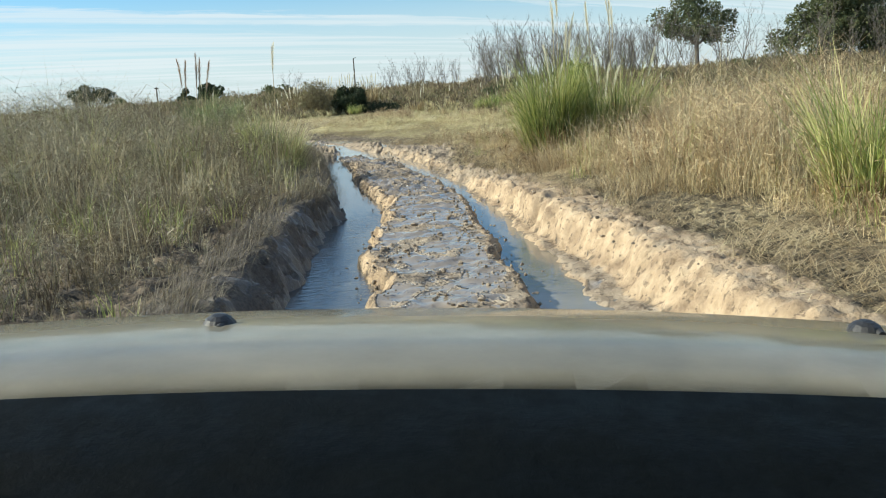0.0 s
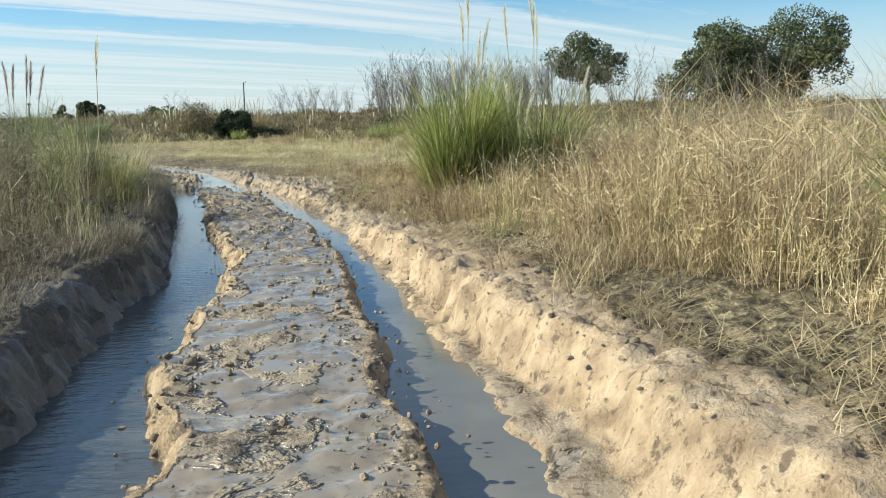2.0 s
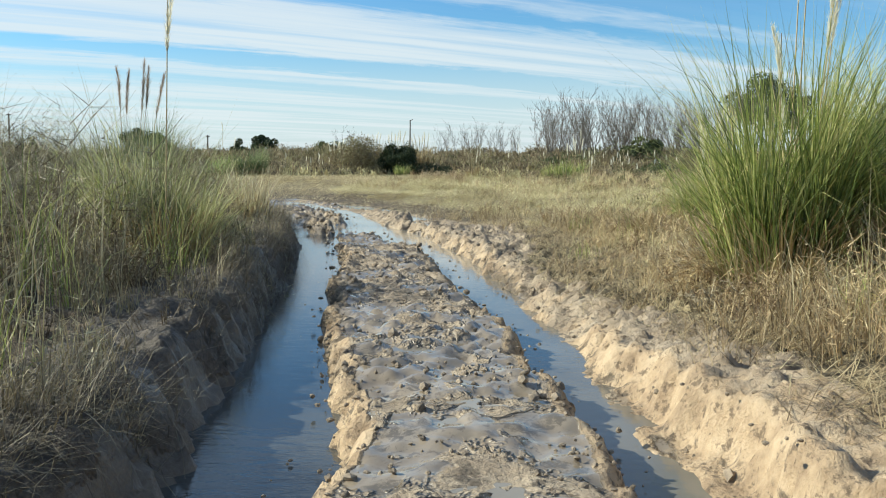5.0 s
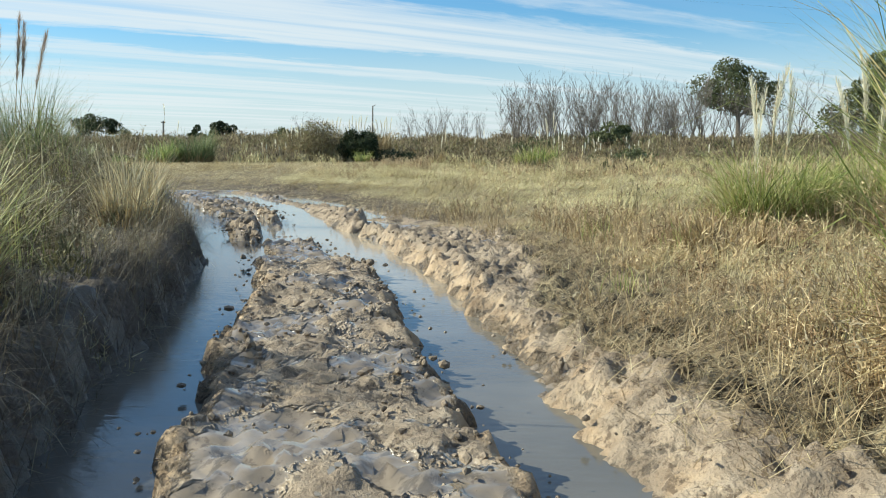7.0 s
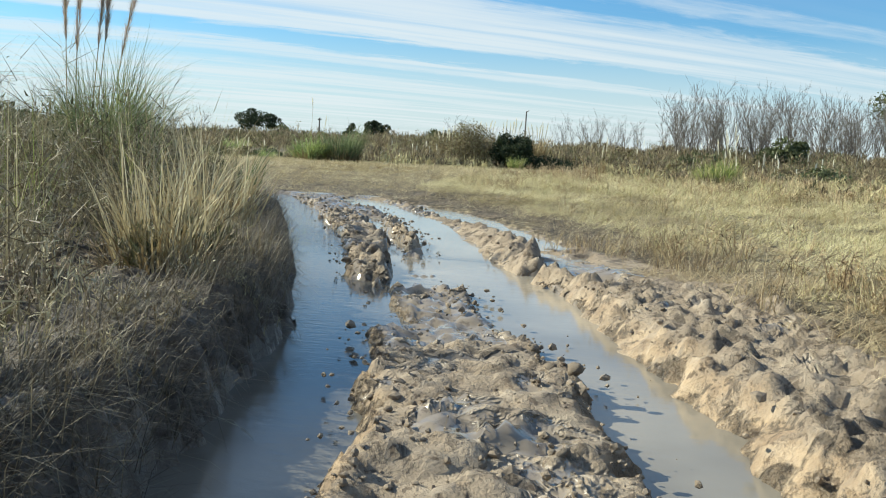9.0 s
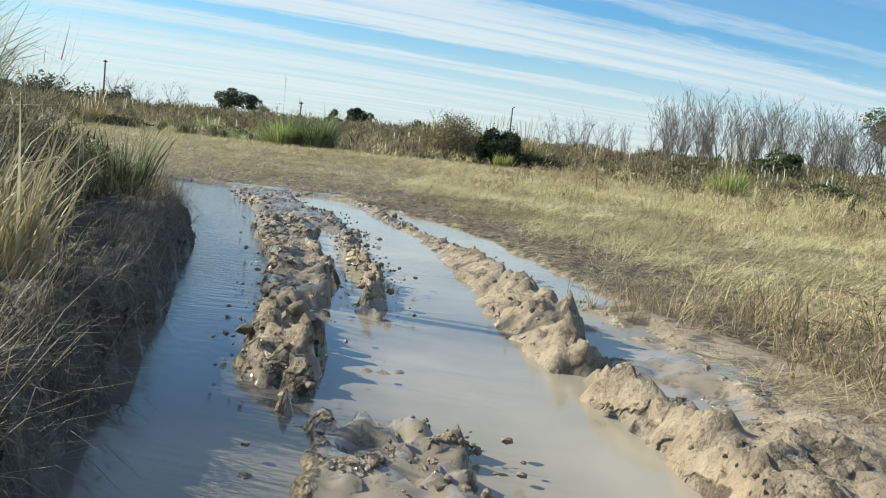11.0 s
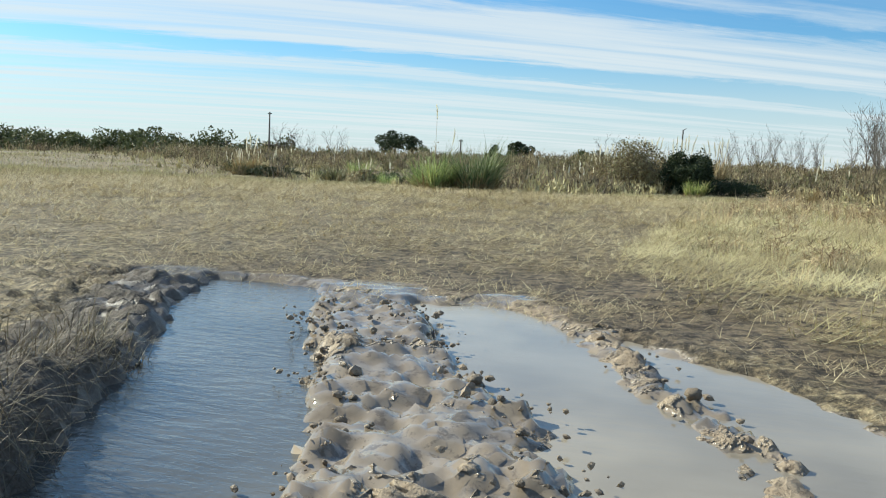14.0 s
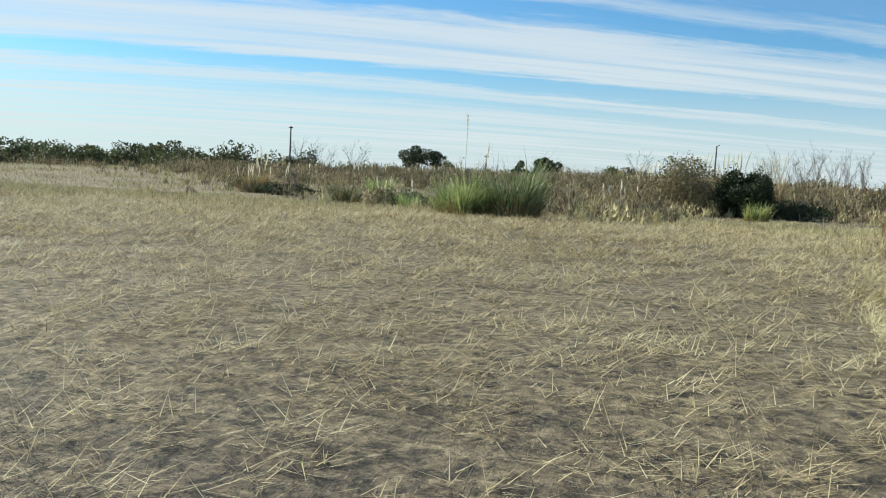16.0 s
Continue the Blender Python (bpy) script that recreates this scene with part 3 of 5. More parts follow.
cut = cut * (1 - outside) * (1 - 0.55 * smooth(yf, 21, 25))
# left of the water: wet dark soil plus the bank's painted shade
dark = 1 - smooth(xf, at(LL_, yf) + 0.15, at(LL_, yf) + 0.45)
# shade under the two thickets, painted into the soil colour
mulch_shade = np.clip(smooth(xf, at(RT_, yf) + 1.2, at(RT_, yf) + 1.9) * (1 - smooth(yf, 17, 20)) + smooth(-xf, -at(LL_, yf) + 0.2, -at(LL_, yf) + 0.8) * (1 - smooth(yf, 28, 31)), 0, 1)
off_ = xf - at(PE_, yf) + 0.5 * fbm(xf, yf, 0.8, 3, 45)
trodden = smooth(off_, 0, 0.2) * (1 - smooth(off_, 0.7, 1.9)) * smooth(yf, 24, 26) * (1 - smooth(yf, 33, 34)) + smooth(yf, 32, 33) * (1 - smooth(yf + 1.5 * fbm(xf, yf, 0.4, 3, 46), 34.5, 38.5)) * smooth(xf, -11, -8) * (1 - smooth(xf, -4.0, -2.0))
mulch_shade = np.maximum(mulch_shade, 0.80 * np.clip(trodden, 0, 1))
mulch_shade = mulch_shade * smooth(yf + 1.5 * fbm(xf, yf, 0.5, 3, 48), 2.0, 4.6) * (1 - smooth(np.abs(xf + 1.0) + 2.5 * fbm(xf, yf, 0.35, 3, 49), 8.5, 13)) * 0.85
thatch_ = smooth(xf - np.maximum(at(RT_, yf), at(PE_, yf)), 0.8, 1.8) * smooth(xf + 5.4, 0, 1.5) * smooth(yf, 15.5, 19) * (1 - smooth(yf, 62, 75)) * (1 - smooth(xf, 25, 40))
thatch_ = np.maximum(thatch_, 0.40 * smooth(yf + 1.2 * fbm(xf, yf, 0.5, 3, 47), 34.5, 37.0) * (1 - smooth(yf, 70, 90)))
thatch_ = np.maximum(thatch_, 0.8 * smooth(yf, 55, 70) * (1 - smooth(yf, 175, 200)) * smooth(-(xf + 4) - 0.45 * (yf - 32), 0, 8))
for key, val in (("thatch", thatch_), ("cut", cut), ("dark", dark), ("mulch_shade", mulch_shade), ("mud", mud_mask(xf, yf)), ("wet", wet_mask(xf, yf, zf))):
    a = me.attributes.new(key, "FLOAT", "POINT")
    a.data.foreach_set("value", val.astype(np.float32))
me.materials.append(M_GROUND)
ground = tagged(new("ground", me), "rutted sandy mud track through a flat field of dry grass", "ground", kind="structure")

# ---- standing water in the ruts ----
wy = np.arange(-6, 34.4, 0.2)
wl = at(LL_, wy) - 0.35
wr = np.maximum(at(RR_, wy), np.where(wy > 23.6, at(PE_, wy), -99)) + 0.35
ks = np.linspace(0, 1, 30)
wx = wl[:, None] + (wr - wl)[:, None] * ks[None, :]
wv = np.stack([wx, np.repeat(wy[:, None], 30, 1), np.full(wx.shape, WATER)], -1).reshape(-1, 3)
wi = np.arange(len(wv)).reshape(len(wy), 30)
wq = np.stack([wi[:-1, :-1], wi[:-1, 1:], wi[1:, 1:], wi[1:, :-1]], -1).reshape(-1, 4)
wm = mesh_from("water", wv, wq, smooth_shade=True)
# the left rut's middle stretch gets sky sheen painted pale into the water colour
wm.attributes.new("silt_sheen", "FLOAT", "POINT").data.foreach_set("value", (smooth(wv[:, 0] - mid(wv[:, 1]), -0.25, 0.35) * (0.30 + 0.70 * smooth(wv[:, 1], 17, 23)) + 0.42 * smooth(wv[:, 1], 14, 20) * (1 - 0.85 * smooth(wv[:, 1], 24.5, 26.5)) * (1 - smooth(wv[:, 0] - mid(wv[:, 1]), -0.25, 0.35))).astype(np.float32))
wave_ = 0.22 + 0.78 * (smooth(wv[:, 1], 24.5, 26.5) + 1 - smooth(wv[:, 1], 11, 14)) * (1 - smooth(wv[:, 0] - mid(wv[:, 1]), -0.4, 0.1))
wm.attributes.new("ripple", "FLOAT", "POINT").data.foreach_set("value", wave_.astype(np.float32))
water = part("water", wm, M_WATER)
tagged(water, "still muddy water standing in the wheel ruts", "water", kind="structure")


# shallow puddles in the closed hollows of the middle of the track
py_ = np.arange(3.6, 20.6, 0.04)
pk_ = np.linspace(0.04, 0.96, 44)
PY = np.repeat(py_[:, None], 44, 1)
PX = at(LR_, PY) + (at(RL_, PY) - at(LR_, PY)) * pk_[None, :]
PZ = ground_z(PX, PY)
level = 0.004 + 0.03 * smooth(PY, 14, 18) - 0.06 * (1 - smooth(PY, 4.5, 7.5))
under = PZ < level + 0.012
drains = np.zeros_like(under)
drains[:, :3] = drains[:, -3:] = drains[-3:] = True
for _ in range(160):
    wide_ = drains.copy()
    wide_[1:] |= drains[:-1]
    wide_[:-1] |= drains[1:]
    wide_[:, 1:] |= drains[:, :-1]
    wide_[:, :-1] |= drains[:, 1:]
    drains = drains | (wide_ & (PZ < level))
closed = under & ~drains
pi_ = np.arange(PX.size).reshape(PX.shape)
keep_ = closed[:-1, :-1] & closed[:-1, 1:] & closed[1:, 1:] & closed[1:, :-1]
pq_ = np.stack([pi_[:-1, :-1], pi_[:-1, 1:], pi_[1:, 1:], pi_[1:, :-1]], -1)[keep_]
pm = mesh_from("puddles", np.stack([PX, PY, level], -1).reshape(-1, 3), pq_, smooth_shade=True)
pm.attributes.new("silt_sheen", "FLOAT", "POINT").data.foreach_set("value", np.full(PX.size, 0.8, np.float32))
pm.attributes.new("ripple", "FLOAT", "POINT").data.foreach_set("value", np.full(PX.size, 0.2, np.float32))
puddle = part("water", pm, M_WATER)
tagged(puddle, "shallow rain puddles on the muddy middle of the track", "water", kind="structure")


# ---- blades ----
rng = np.random.default_rng(7)


def blades(base, h, w, az, lean, bend, twist=None):
    """Tapered strips in two pieces: verts (n*5,3), quads, tris."""
    n = len(base)
    h, w, az, lean, bend = (np.broadcast_to(np.asarray(v, float), n) for v in (h, w, az, lean, bend))
    d = np.stack([np.cos(az), np.sin(az), np.zeros(n)], -1)
    f = az + (np.pi / 2 if twist is None else twist)
    s = np.stack([np.cos(f), np.sin(f), np.zeros(n)], -1)
    up = np.array([0, 0, 1.0])
    d1 = d * np.sin(lean)[:, None] + up * np.cos(lean)[:, None]
    l2 = lean + bend
    d2 = d * np.sin(l2)[:, None] + up * np.cos(l2)[:, None]
    m = base + d1 * (h * 0.55)[:, None]
    tip = m + d2 * (h * 0.45)[:, None]
    sw = s * (w * 0.5)[:, None]
    verts = np.stack([base - sw, base + sw, m + sw * 0.85, m - sw * 0.85, tip], 1).reshape(-1, 3)
    k = np.arange(n)[:, None] * 5
    return verts, k + np.array([[0, 1, 2, 3]]), k + np.array([[3, 2, 4]])


def slivers(base, h, w, az, lean, bend, twist=None):
    """Short tapered leaves of one piece."""
    n = len(base)
    d = np.stack([np.cos(az) * np.sin(lean), np.sin(az) * np.sin(lean), np.cos(lean)], -1)
    f = az + (np.pi / 2 if twist is None else twist)
    sw = np.stack([np.cos(f), np.sin(f), np.zeros(n)], -1) * (np.broadcast_to(np.asarray(w, float), n) * 0.6)[:, None]
    verts = np.stack([base - sw, base + sw, base + d * h[:, None]], 1).reshape(-1, 3)
    return verts, None, np.arange(3 * n).reshape(-1, 3)


def long_blades(base, h, w, az, lean, bend, twist):
    """Arching strips in four pieces."""
    n = len(base)
    h, w, az, lean, bend = (np.broadcast_to(np.asarray(v, float), n) for v in (h, w, az, lean, bend))
    d = np.stack([np.cos(az), np.sin(az), np.zeros(n)], -1)
    s_ = np.stack([np.cos(twist), np.sin(twist), np.zeros(n)], -1) * (w * 0.5)[:, None]
    up, p, rows = np.array([0, 0, 1.0]), base, []
    for i, k in enumerate((0.9, 1.0, 0.8, 0.5)):
        rows += [p - s_ * k, p + s_ * k]
        a = lean + bend * (i / 3.0) ** 1.6
        p = p + (d * np.sin(a)[:, None] + up * np.cos(a)[:, None]) * (h * 0.25)[:, None]
    verts = np.stack(rows + [p], 1).reshape(-1, 3)
    k = np.arange(n)[:, None] * 9
    q = np.concatenate([k + np.array([[0, 1, 3, 2]]), k + np.array([[2, 3, 5, 4]]), k + np.array([[4, 5, 7, 6]])])
    return verts, q, k + np.array([[6, 7, 8]])


def gather(name, sets, material):
    vs_, qs_, ts_, o = [], [], [], 0
    tones = []
    for v, q, t, *tone in sets:
        vs_.append(v)
        tones.append(np.repeat(tone[0], len(v) // len(tone[0])) if tone else np.full(len(v), 0.5))
        if q is not None:
            qs_.append(q + o)
        if t is not None:
            ts_.append(t + o)
        o += len(v)
    me = mesh_from(name, np.concatenate(vs_), np.concatenate(qs_) if qs_ else None, np.concatenate(ts_) if ts_ else None)
    me.materials.append(material)
    me.attributes.new("tone", "FLOAT", "POINT").data.foreach_set("value", np.concatenate(tones).astype(np.float32))
    return me


def fan(n, y0, y1, left, right, keep):
    """Like scatter, over a wedge that widens with y."""
    y = y0 + (y1 - y0) * rng.uniform(0, 1, n) ** 1.25
    x = rng.uniform(-left, right, n) * y - 8
    k = rng.uniform(0, 1, n) < keep(x, y)
    return x[k], y[k]


def scatter(n, x0, x1, y0, y1, keep):
    x, y = rng.uniform(x0, x1, n), rng.uniform(y0, y1, n)
    k = rng.uniform(0, 1, n) < keep(x, y)
    return x[k], y[k]


def stand(name, x, y, height, width, material, label, lean=0.35, bend=0.5, category="grass", seeds=0.35, strip=blades, each=1):
    n = len(x)
    tone = np.repeat(rng.uniform(0, 1, n // each), each)
    height = height * np.repeat(rng.uniform(0.5, 1.25, n // each) if each > 1 else np.ones(n), each)
    z = ground_z(x, y) - 0.02
    h = height * rng.uniform(0.45, 1.08, n)
    az = rng.uniform(0, 2 * np.pi, n)
    ln = np.abs(rng.normal(0, lean, n)) if lean < 0.9 else rng.uniform(0.3, 1.45, n)
    bd = rng.normal(0.15, bend, n)
    base = np.stack([x, y, z], -1)
    sets = [(*strip(base, h, width, az, ln, bd, rng.uniform(0, np.pi, n)), tone)]
    m = int(n * seeds)
    if m:
        i = rng.integers(0, n, m)
        hh = h[i] * rng.uniform(0.45, 1.0, m)
        d = np.stack([np.cos(az[i]) * np.sin(ln[i]), np.sin(az[i]) * np.sin(ln[i]), np.cos(ln[i])], -1)
        b2 = base[i] + d * (hh * 0.9)[:, None] + rng.normal(0, 0.02, (m, 3))
        wi_ = width if np.isscalar(width) else np.asarray(width)[i]
        sets.append(blades(b2, height[i] * rng.uniform(0.08, 0.25, m), np.asarray(wi_) * 1.3, rng.uniform(0, 2 * np.pi, m),
                           rng.uniform(0.3, 1.3, m), 0.3, rng.uniform(0, np.pi, m)))
    ob = new(name, gather(name, sets, material))
    return tagged(ob, label, category, kind="stuff")


def left_edge(y):
    return at(LL_, y)


def right_edge(y):
    return at(RT_, y)


def clumpy(x, y, scale, seed):
    return np.clip(0.5 + 1.3 * fbm(x, y, scale, 3, seed), 0, 1)


def tussocks(x, y, each, size):
    """Several plants round every spot."""
    x, y = np.repeat(x, each), np.repeat(y, each)
    return x + rng.normal(0, size, len(x)), y + rng.normal(0, size, len(x))


def sprigs(x, y, height, width, spread=0.32, arms=5, each=1):
    """Branching dry stems: one strip a stem, and thin one-piece arms that fork off it. each: stems that fan out from one root."""
    n = len(x)
    tone = np.repeat(rng.uniform(0, 1, n // each), each)
    base = np.stack([x, y, ground_z(x, y) - 0.02], -1)
    h = height * rng.uniform(0.55, 1.1, n)
    az, ln, bd = rng.uniform(0, 2 * np.pi, n), np.abs(rng.normal(0, spread, n)), rng.normal(0.1, 0.35, n)
    if each > 1:
        h = height * np.repeat(rng.uniform(0.5, 1.25, n // each), each) * rng.uniform(0.6, 1.05, n)
        cx, cy = (np.repeat(v.reshape(-1, each).mean(1), each) for v in (x, y))
        az = np.arctan2(y - cy, x - cx) + rng.normal(0, 0.5, n)
        ln = np.repeat(rng.uniform(0.15, 0.5, n // each), each) * np.abs(rng.normal(0.9, 0.5, n))
    sets = [(*blades(base, h, width, az, ln, bd, rng.uniform(0, np.pi, n)), tone)]
    d = np.stack([np.cos(az) * np.sin(ln), np.sin(az) * np.sin(ln), np.cos(ln)], -1)
    for i in range(arms):
        f = rng.uniform(0.25, 0.95, n)
        foot = base + d * (h * np.minimum(f, 0.55))[:, None]
        l2 = ln + bd
        d2 = np.stack([np.cos(az) * np.sin(l2), np.sin(az) * np.sin(l2), np.cos(l2)], -1)
        foot = foot + d2 * (h * np.maximum(f - 0.55, 0))[:, None]
        a2, up = rng.uniform(0, 2 * np.pi, n), rng.uniform(-0.1, 1.25, n)
        out = np.stack([np.cos(a2), np.sin(a2), up], -1)
        out /= np.linalg.norm(out, axis=1)[:, None]
        tip = foot + out * (h * rng.uniform(0.16, 0.42, n))[:, None]
        s_ = np.cross(out, rng.normal(0, 1, (n, 3)))
        s_ /= np.linalg.norm(s_, axis=1)[:, None] + 1e-6
        s_ *= (np.asarray(width) * 0.55)[:, None] if not np.isscalar(width) else width * 0.55
        v = np.stack([foot - s_, foot + s_, tip], 1).reshape(-1, 3)
        sets.append((v, None, np.arange(3 * n).reshape(-1, 3), tone))
    # seed heads and withered leaves
    m = 2 * n
    i = rng.integers(0, n, m)
    at = base[i] + d[i] * (h[i] * rng.uniform(0.3, 1.0, m))[:, None] + rng.normal(0, 0.05, (m, 3)) * (h[i] * 1.2)[:, None]
    r1, r2 = rng.normal(0, 1, (m, 3)), rng.normal(0, 1, (m, 3))
    sz = (width[i] if not np.isscalar(width) else width) * rng.uniform(0.8, 2.0, m)
    v = np.stack([at, at + r1 * sz[:, None], at + r2 * sz[:, None]], 1).reshape(-1, 3)
    sets.append((v, None, np.arange(3 * m).reshape(-1, 3), tone[i]))
    return sets


def stuff(name, sets, material, label, category):
    return tagged(new(name, gather(name, sets, material)), label, category, kind="stuff")


# thicket on the shaded side of the track
def left_keep(x, y):
    return (smooth(x + 2 * fbm(x, y, 0.4, 2, 134), -16, -11.5) * smooth(y + fbm(x, y, 0.6, 2, 135), 2.6, 4.2) * smooth(left_edge(y) - 0.80 + 0.74 * smooth(y, 8.5, 12) - 0.5 * smooth(y, 22, 25) - x, -0.05, 0.35) * (0.3 + 0.7 * clumpy(x, y, 1.1, 80)) * np.clip(1.25 - (left_edge(y) - x) / 9, 0.10, 1)
            * (1 - smooth(y - 0.25 * (x + 7), 29.5, 31.5)))


def left_height(x, y):
    off = left_edge(y) - x - 0.5 * (1 - smooth(y, 8.5, 12))
    return ((0.25 + 0.70 * smooth(off, 0.3, 1.7) + 0.35 * smooth(off, 2, 6)) * (0.5 + 0.85 * clumpy(x, y, 0.6, 81))
            * (1 - 0.5 * smooth(y, 27.8, 31)) * (0.8 + 0.2 * smooth(y, 8, 14)) * (1 + 0.15 * smooth(y, 16, 20)))


x, y = tussocks(*scatter(5200, -16, -1.1, 2.5, 31.5, left_keep), 18, 0.07)
stuff("thicket", sprigs(x, y, left_height(x, y), 0.0038 + 0.00024 * np.hypot(x, y * 0.6), arms=4, each=18), M_WEED_LEFT, "tangled grey-brown weeds along the water-filled rut", "weeds")
x, y = tussocks(*scatter(5200, -16, -1.1, 2.5, 31.5, lambda x, y: left_keep(x, y) * clumpy(x, y, 0.5, 82) * (1 - 0.6 * smooth(y, 14.5, 18))), 26, 0.07)
stand("thicket_grass", x, y, left_height(x, y) * 0.8, 0.0038 + 0.00025 * np.hypot(x, y * 0.6), M_LEFT_GRASS, "olive and straw grass growing through the weeds", 0.5, 0.7, "grass", 0.0, each=26)


y = 4 + 27 * rng.uniform(0, 1, 30000) ** 0.75
x = left_edge(y) - rng.uniform(-0.02, 0.5, len(y)) - 0.35 * (1 - smooth(y, 9.5, 15))
k = rng.uniform(0, 1, len(y)) < clumpy(x, y, 1.6, 84) * (1 - 0.5 * smooth(y, 21, 24))
x, y = x[k], y[k]
n = len(x)
stuff("bank_grass", [blades(np.stack([x, y, ground_z(x, y) + 0.01], -1), rng.uniform(0.10, 0.42, n), 0.0036, rng.normal(0.1, 0.9, n), rng.uniform(0.3, 1.9, n), rng.uniform(0.2, 1.0, n))],
      M_ROOT, "dead grass and roots hanging over the wet bank", "grass")


# thicket on the sunny side
def right_keep(x, y):
    return ((1 - smooth(x + 2 * fbm(x, y, 0.4, 2, 136), 11.5, 16)) * smooth(y + fbm(x, y, 0.6, 2, 137), 2.6, 4.2) * smooth(x - right_edge(y) - 1.2 * apron(y), 0.95 - 0.45 * smooth(y, 9, 14), 1.6 - 0.55 * smooth(y, 9, 14)) * (0.3 + 0.7 * clumpy(x, y, 1.0, 90)) * np.clip(1.25 - (x - right_edge(y)) / 10, 0.10, 1)
            * (1 - smooth(y - 0.15 * x, 21.5, 25)))


def right_height(x, y):
    off = x - right_edge(y)
    return (0.28 + 0.60 * smooth(off, 0.7, 2.2) + 0.38 * smooth(off, 2.2, 6.0)) * (0.65 + 0.65 * clumpy(x, y, 0.6, 91)) * (1 - 0.56 * smooth(y - 0.2 * x, 15.0, 18.0))


x, y = tussocks(*scatter(9200, -1.0, 16, 2.5, 24, right_keep), 18, 0.07)
stuff("thicket", sprigs(x, y, right_height(x, y), 0.0038 + 0.00024 * np.hypot(x, y * 0.6), arms=4, each=18), M_WEED, "tall dry straw-brown weeds behind the sandy bank", "weeds")
x, y = tussocks(*scatter(13000, -1.0, 16, 2.5, 24, lambda x, y: right_keep(x, y) * clumpy(x, y, 0.5, 92)), 26, 0.07)
stand("thicket_grass", x, y, right_height(x, y) * 0.75, 0.0038 + 0.00025 * np.hypot(x, y * 0.6), M_OLIVE_STRAW, "dry bent grass between the tall weeds", 0.55, 0.8, "grass", 0.0, each=26)


x, y = tussocks(*scatter(420, -1.0, 14, 3.5, 20, lambda x, y: right_keep(x, y) * clumpy(x, y, 0.5, 138)), 8, 0.04)
stuff("woody_shrubs", sprigs(x, y, right_height(x, y) * 1.30, 0.0085, 0.35, 11, each=8), M_WOODY, "leafless grey-brown woody shrubs with forked stems", "shrub")
x, y = tussocks(*scatter(300, -14, -1.4, 3.5, 30, left_keep), 8, 0.04)
stuff("woody_shrubs", sprigs(x, y, left_height(x, y) * 1.15, 0.0075, 0.35, 11, each=8), M_WOODY, "leafless grey woody shrubs above the wet bank", "shrub")

x1, y1 = tussocks(*scatter(550, -15, -1.4, 3, 30, lambda x, y: left_keep(x, y) * (1 - 0.6 * smooth(y, 14.5, 18))), 14, 0.09)
x2, y2 = tussocks(*scatter(700, 0.4, 15, 3, 19, right_keep), 14, 0.09)
sets = []
for x, y, h in ((x1, y1, left_height(x1, y1)), (x2, y2, right_height(x2, y2))):
    n = len(x)
    az = rng.uniform(0, 6.28, n)
    sets.append(long_blades(np.stack([x, y, ground_z(x, y) - 0.02], -1), (0.25 + h * 1.25) * rng.uniform(0.6, 1.15, n), 0.0055, az, np.abs(rng.normal(0.1, 0.16, n)), np.abs(rng.normal(0.5, 0.5, n)), az + rng.uniform(0.3, 2.8, n)))
stuff("tall_grass", sets, M_TALL, "pale tall grass tufts rising out of the weeds", "grass")
x1, y1 = tussocks(*scatter(420, -15, -1.4, 3, 30, lambda x, y: left_keep(x, y) * (1 - 0.5 * smooth(y, 15, 18))), 26, 0.08)
x2, y2 = tussocks(*scatter(260, 0.4, 15, 3, 22, right_keep), 26, 0.08)
sets = []
for x, y, h in ((x1, y1, left_height(x1, y1)), (x2, y2, right_height(x2, y2) * 0.8)):
    n = len(x)
    az = rng.uniform(0, 6.28, n)
    sets.append(long_blades(np.stack([x, y, ground_z(x, y) - 0.02], -1), (0.2 + h) * rng.uniform(0.5, 1.1, n), 0.006, az, np.abs(rng.normal(0.1, 0.2, n)), np.abs(rng.normal(0.7, 0.6, n)), az + rng.uniform(0.3, 2.8, n)))
stuff("green_grass", sets, M_PAMPAS, "green grass tufts among the dry weeds", "grass")


# dry grass past the thicket, beside the pools and out over the field
def pale_keep(x, y):
    lim = np.maximum(right_edge(y), at(PE_, y)) + 0.5 * np.clip((y - 26) / 8, 0, 1) + apron(y) * 0.8
    edge_ = x + 6.3 - 1.6 * smooth(36.5 - y, 0, 3) - 1.2 * fbm(x, y, 0.35, 2, 94)
    return (smooth(x - lim, 0.25, 1.2) * smooth(edge_, -0.3, 1.0) * np.clip(clumpy(x, y, 2.0, 95) * 1.9 - 0.45, 0.06, 1)
            * np.clip(1.6 - y / 45, 0.25, 1) * np.clip(1.3 - x / 22, 0.2, 1))


x, y = tussocks(*scatter(15500, -7, 20, 15.5, 64, pale_keep), 26, 0.12)
ht = (0.13 + 0.34 * clumpy(x, y, 0.8, 96) ** 1.5 * smooth(x - right_edge(np.minimum(y, 33)), 0.6, 2.5) + 0.16 * smooth(y, 34, 40) + 0.22 * smooth(x, 5, 11)) * np.where(y < 24, 1.25, 1.0)
stand("grass", x, y, ht, 0.003 + 0.00040 * np.minimum(y - 12, 4 + np.hypot(x + 5, y - 31)), M_GRASS, "pale dry bent grass with green tufts", 1.0, 1.0, "grass", 0.0, each=26)
x, y = tussocks(*scatter(7500, -6, 24, 15.5, 60, lambda x, y: pale_keep(x, y) * np.clip(clumpy(x, y, 0.3, 97) * 1.8 - 0.4, 0.08, 1)), 8, 0.07)
stuff("weeds", sprigs(x, y, 0.26 + 0.42 * clumpy(x, y, 0.3, 98), 0.003 + 0.0004 * np.minimum(y - 12, 4 + np.hypot(x + 5, y - 31)), each=8), M_WEED, "low brown branching weeds in the grass", "weeds")

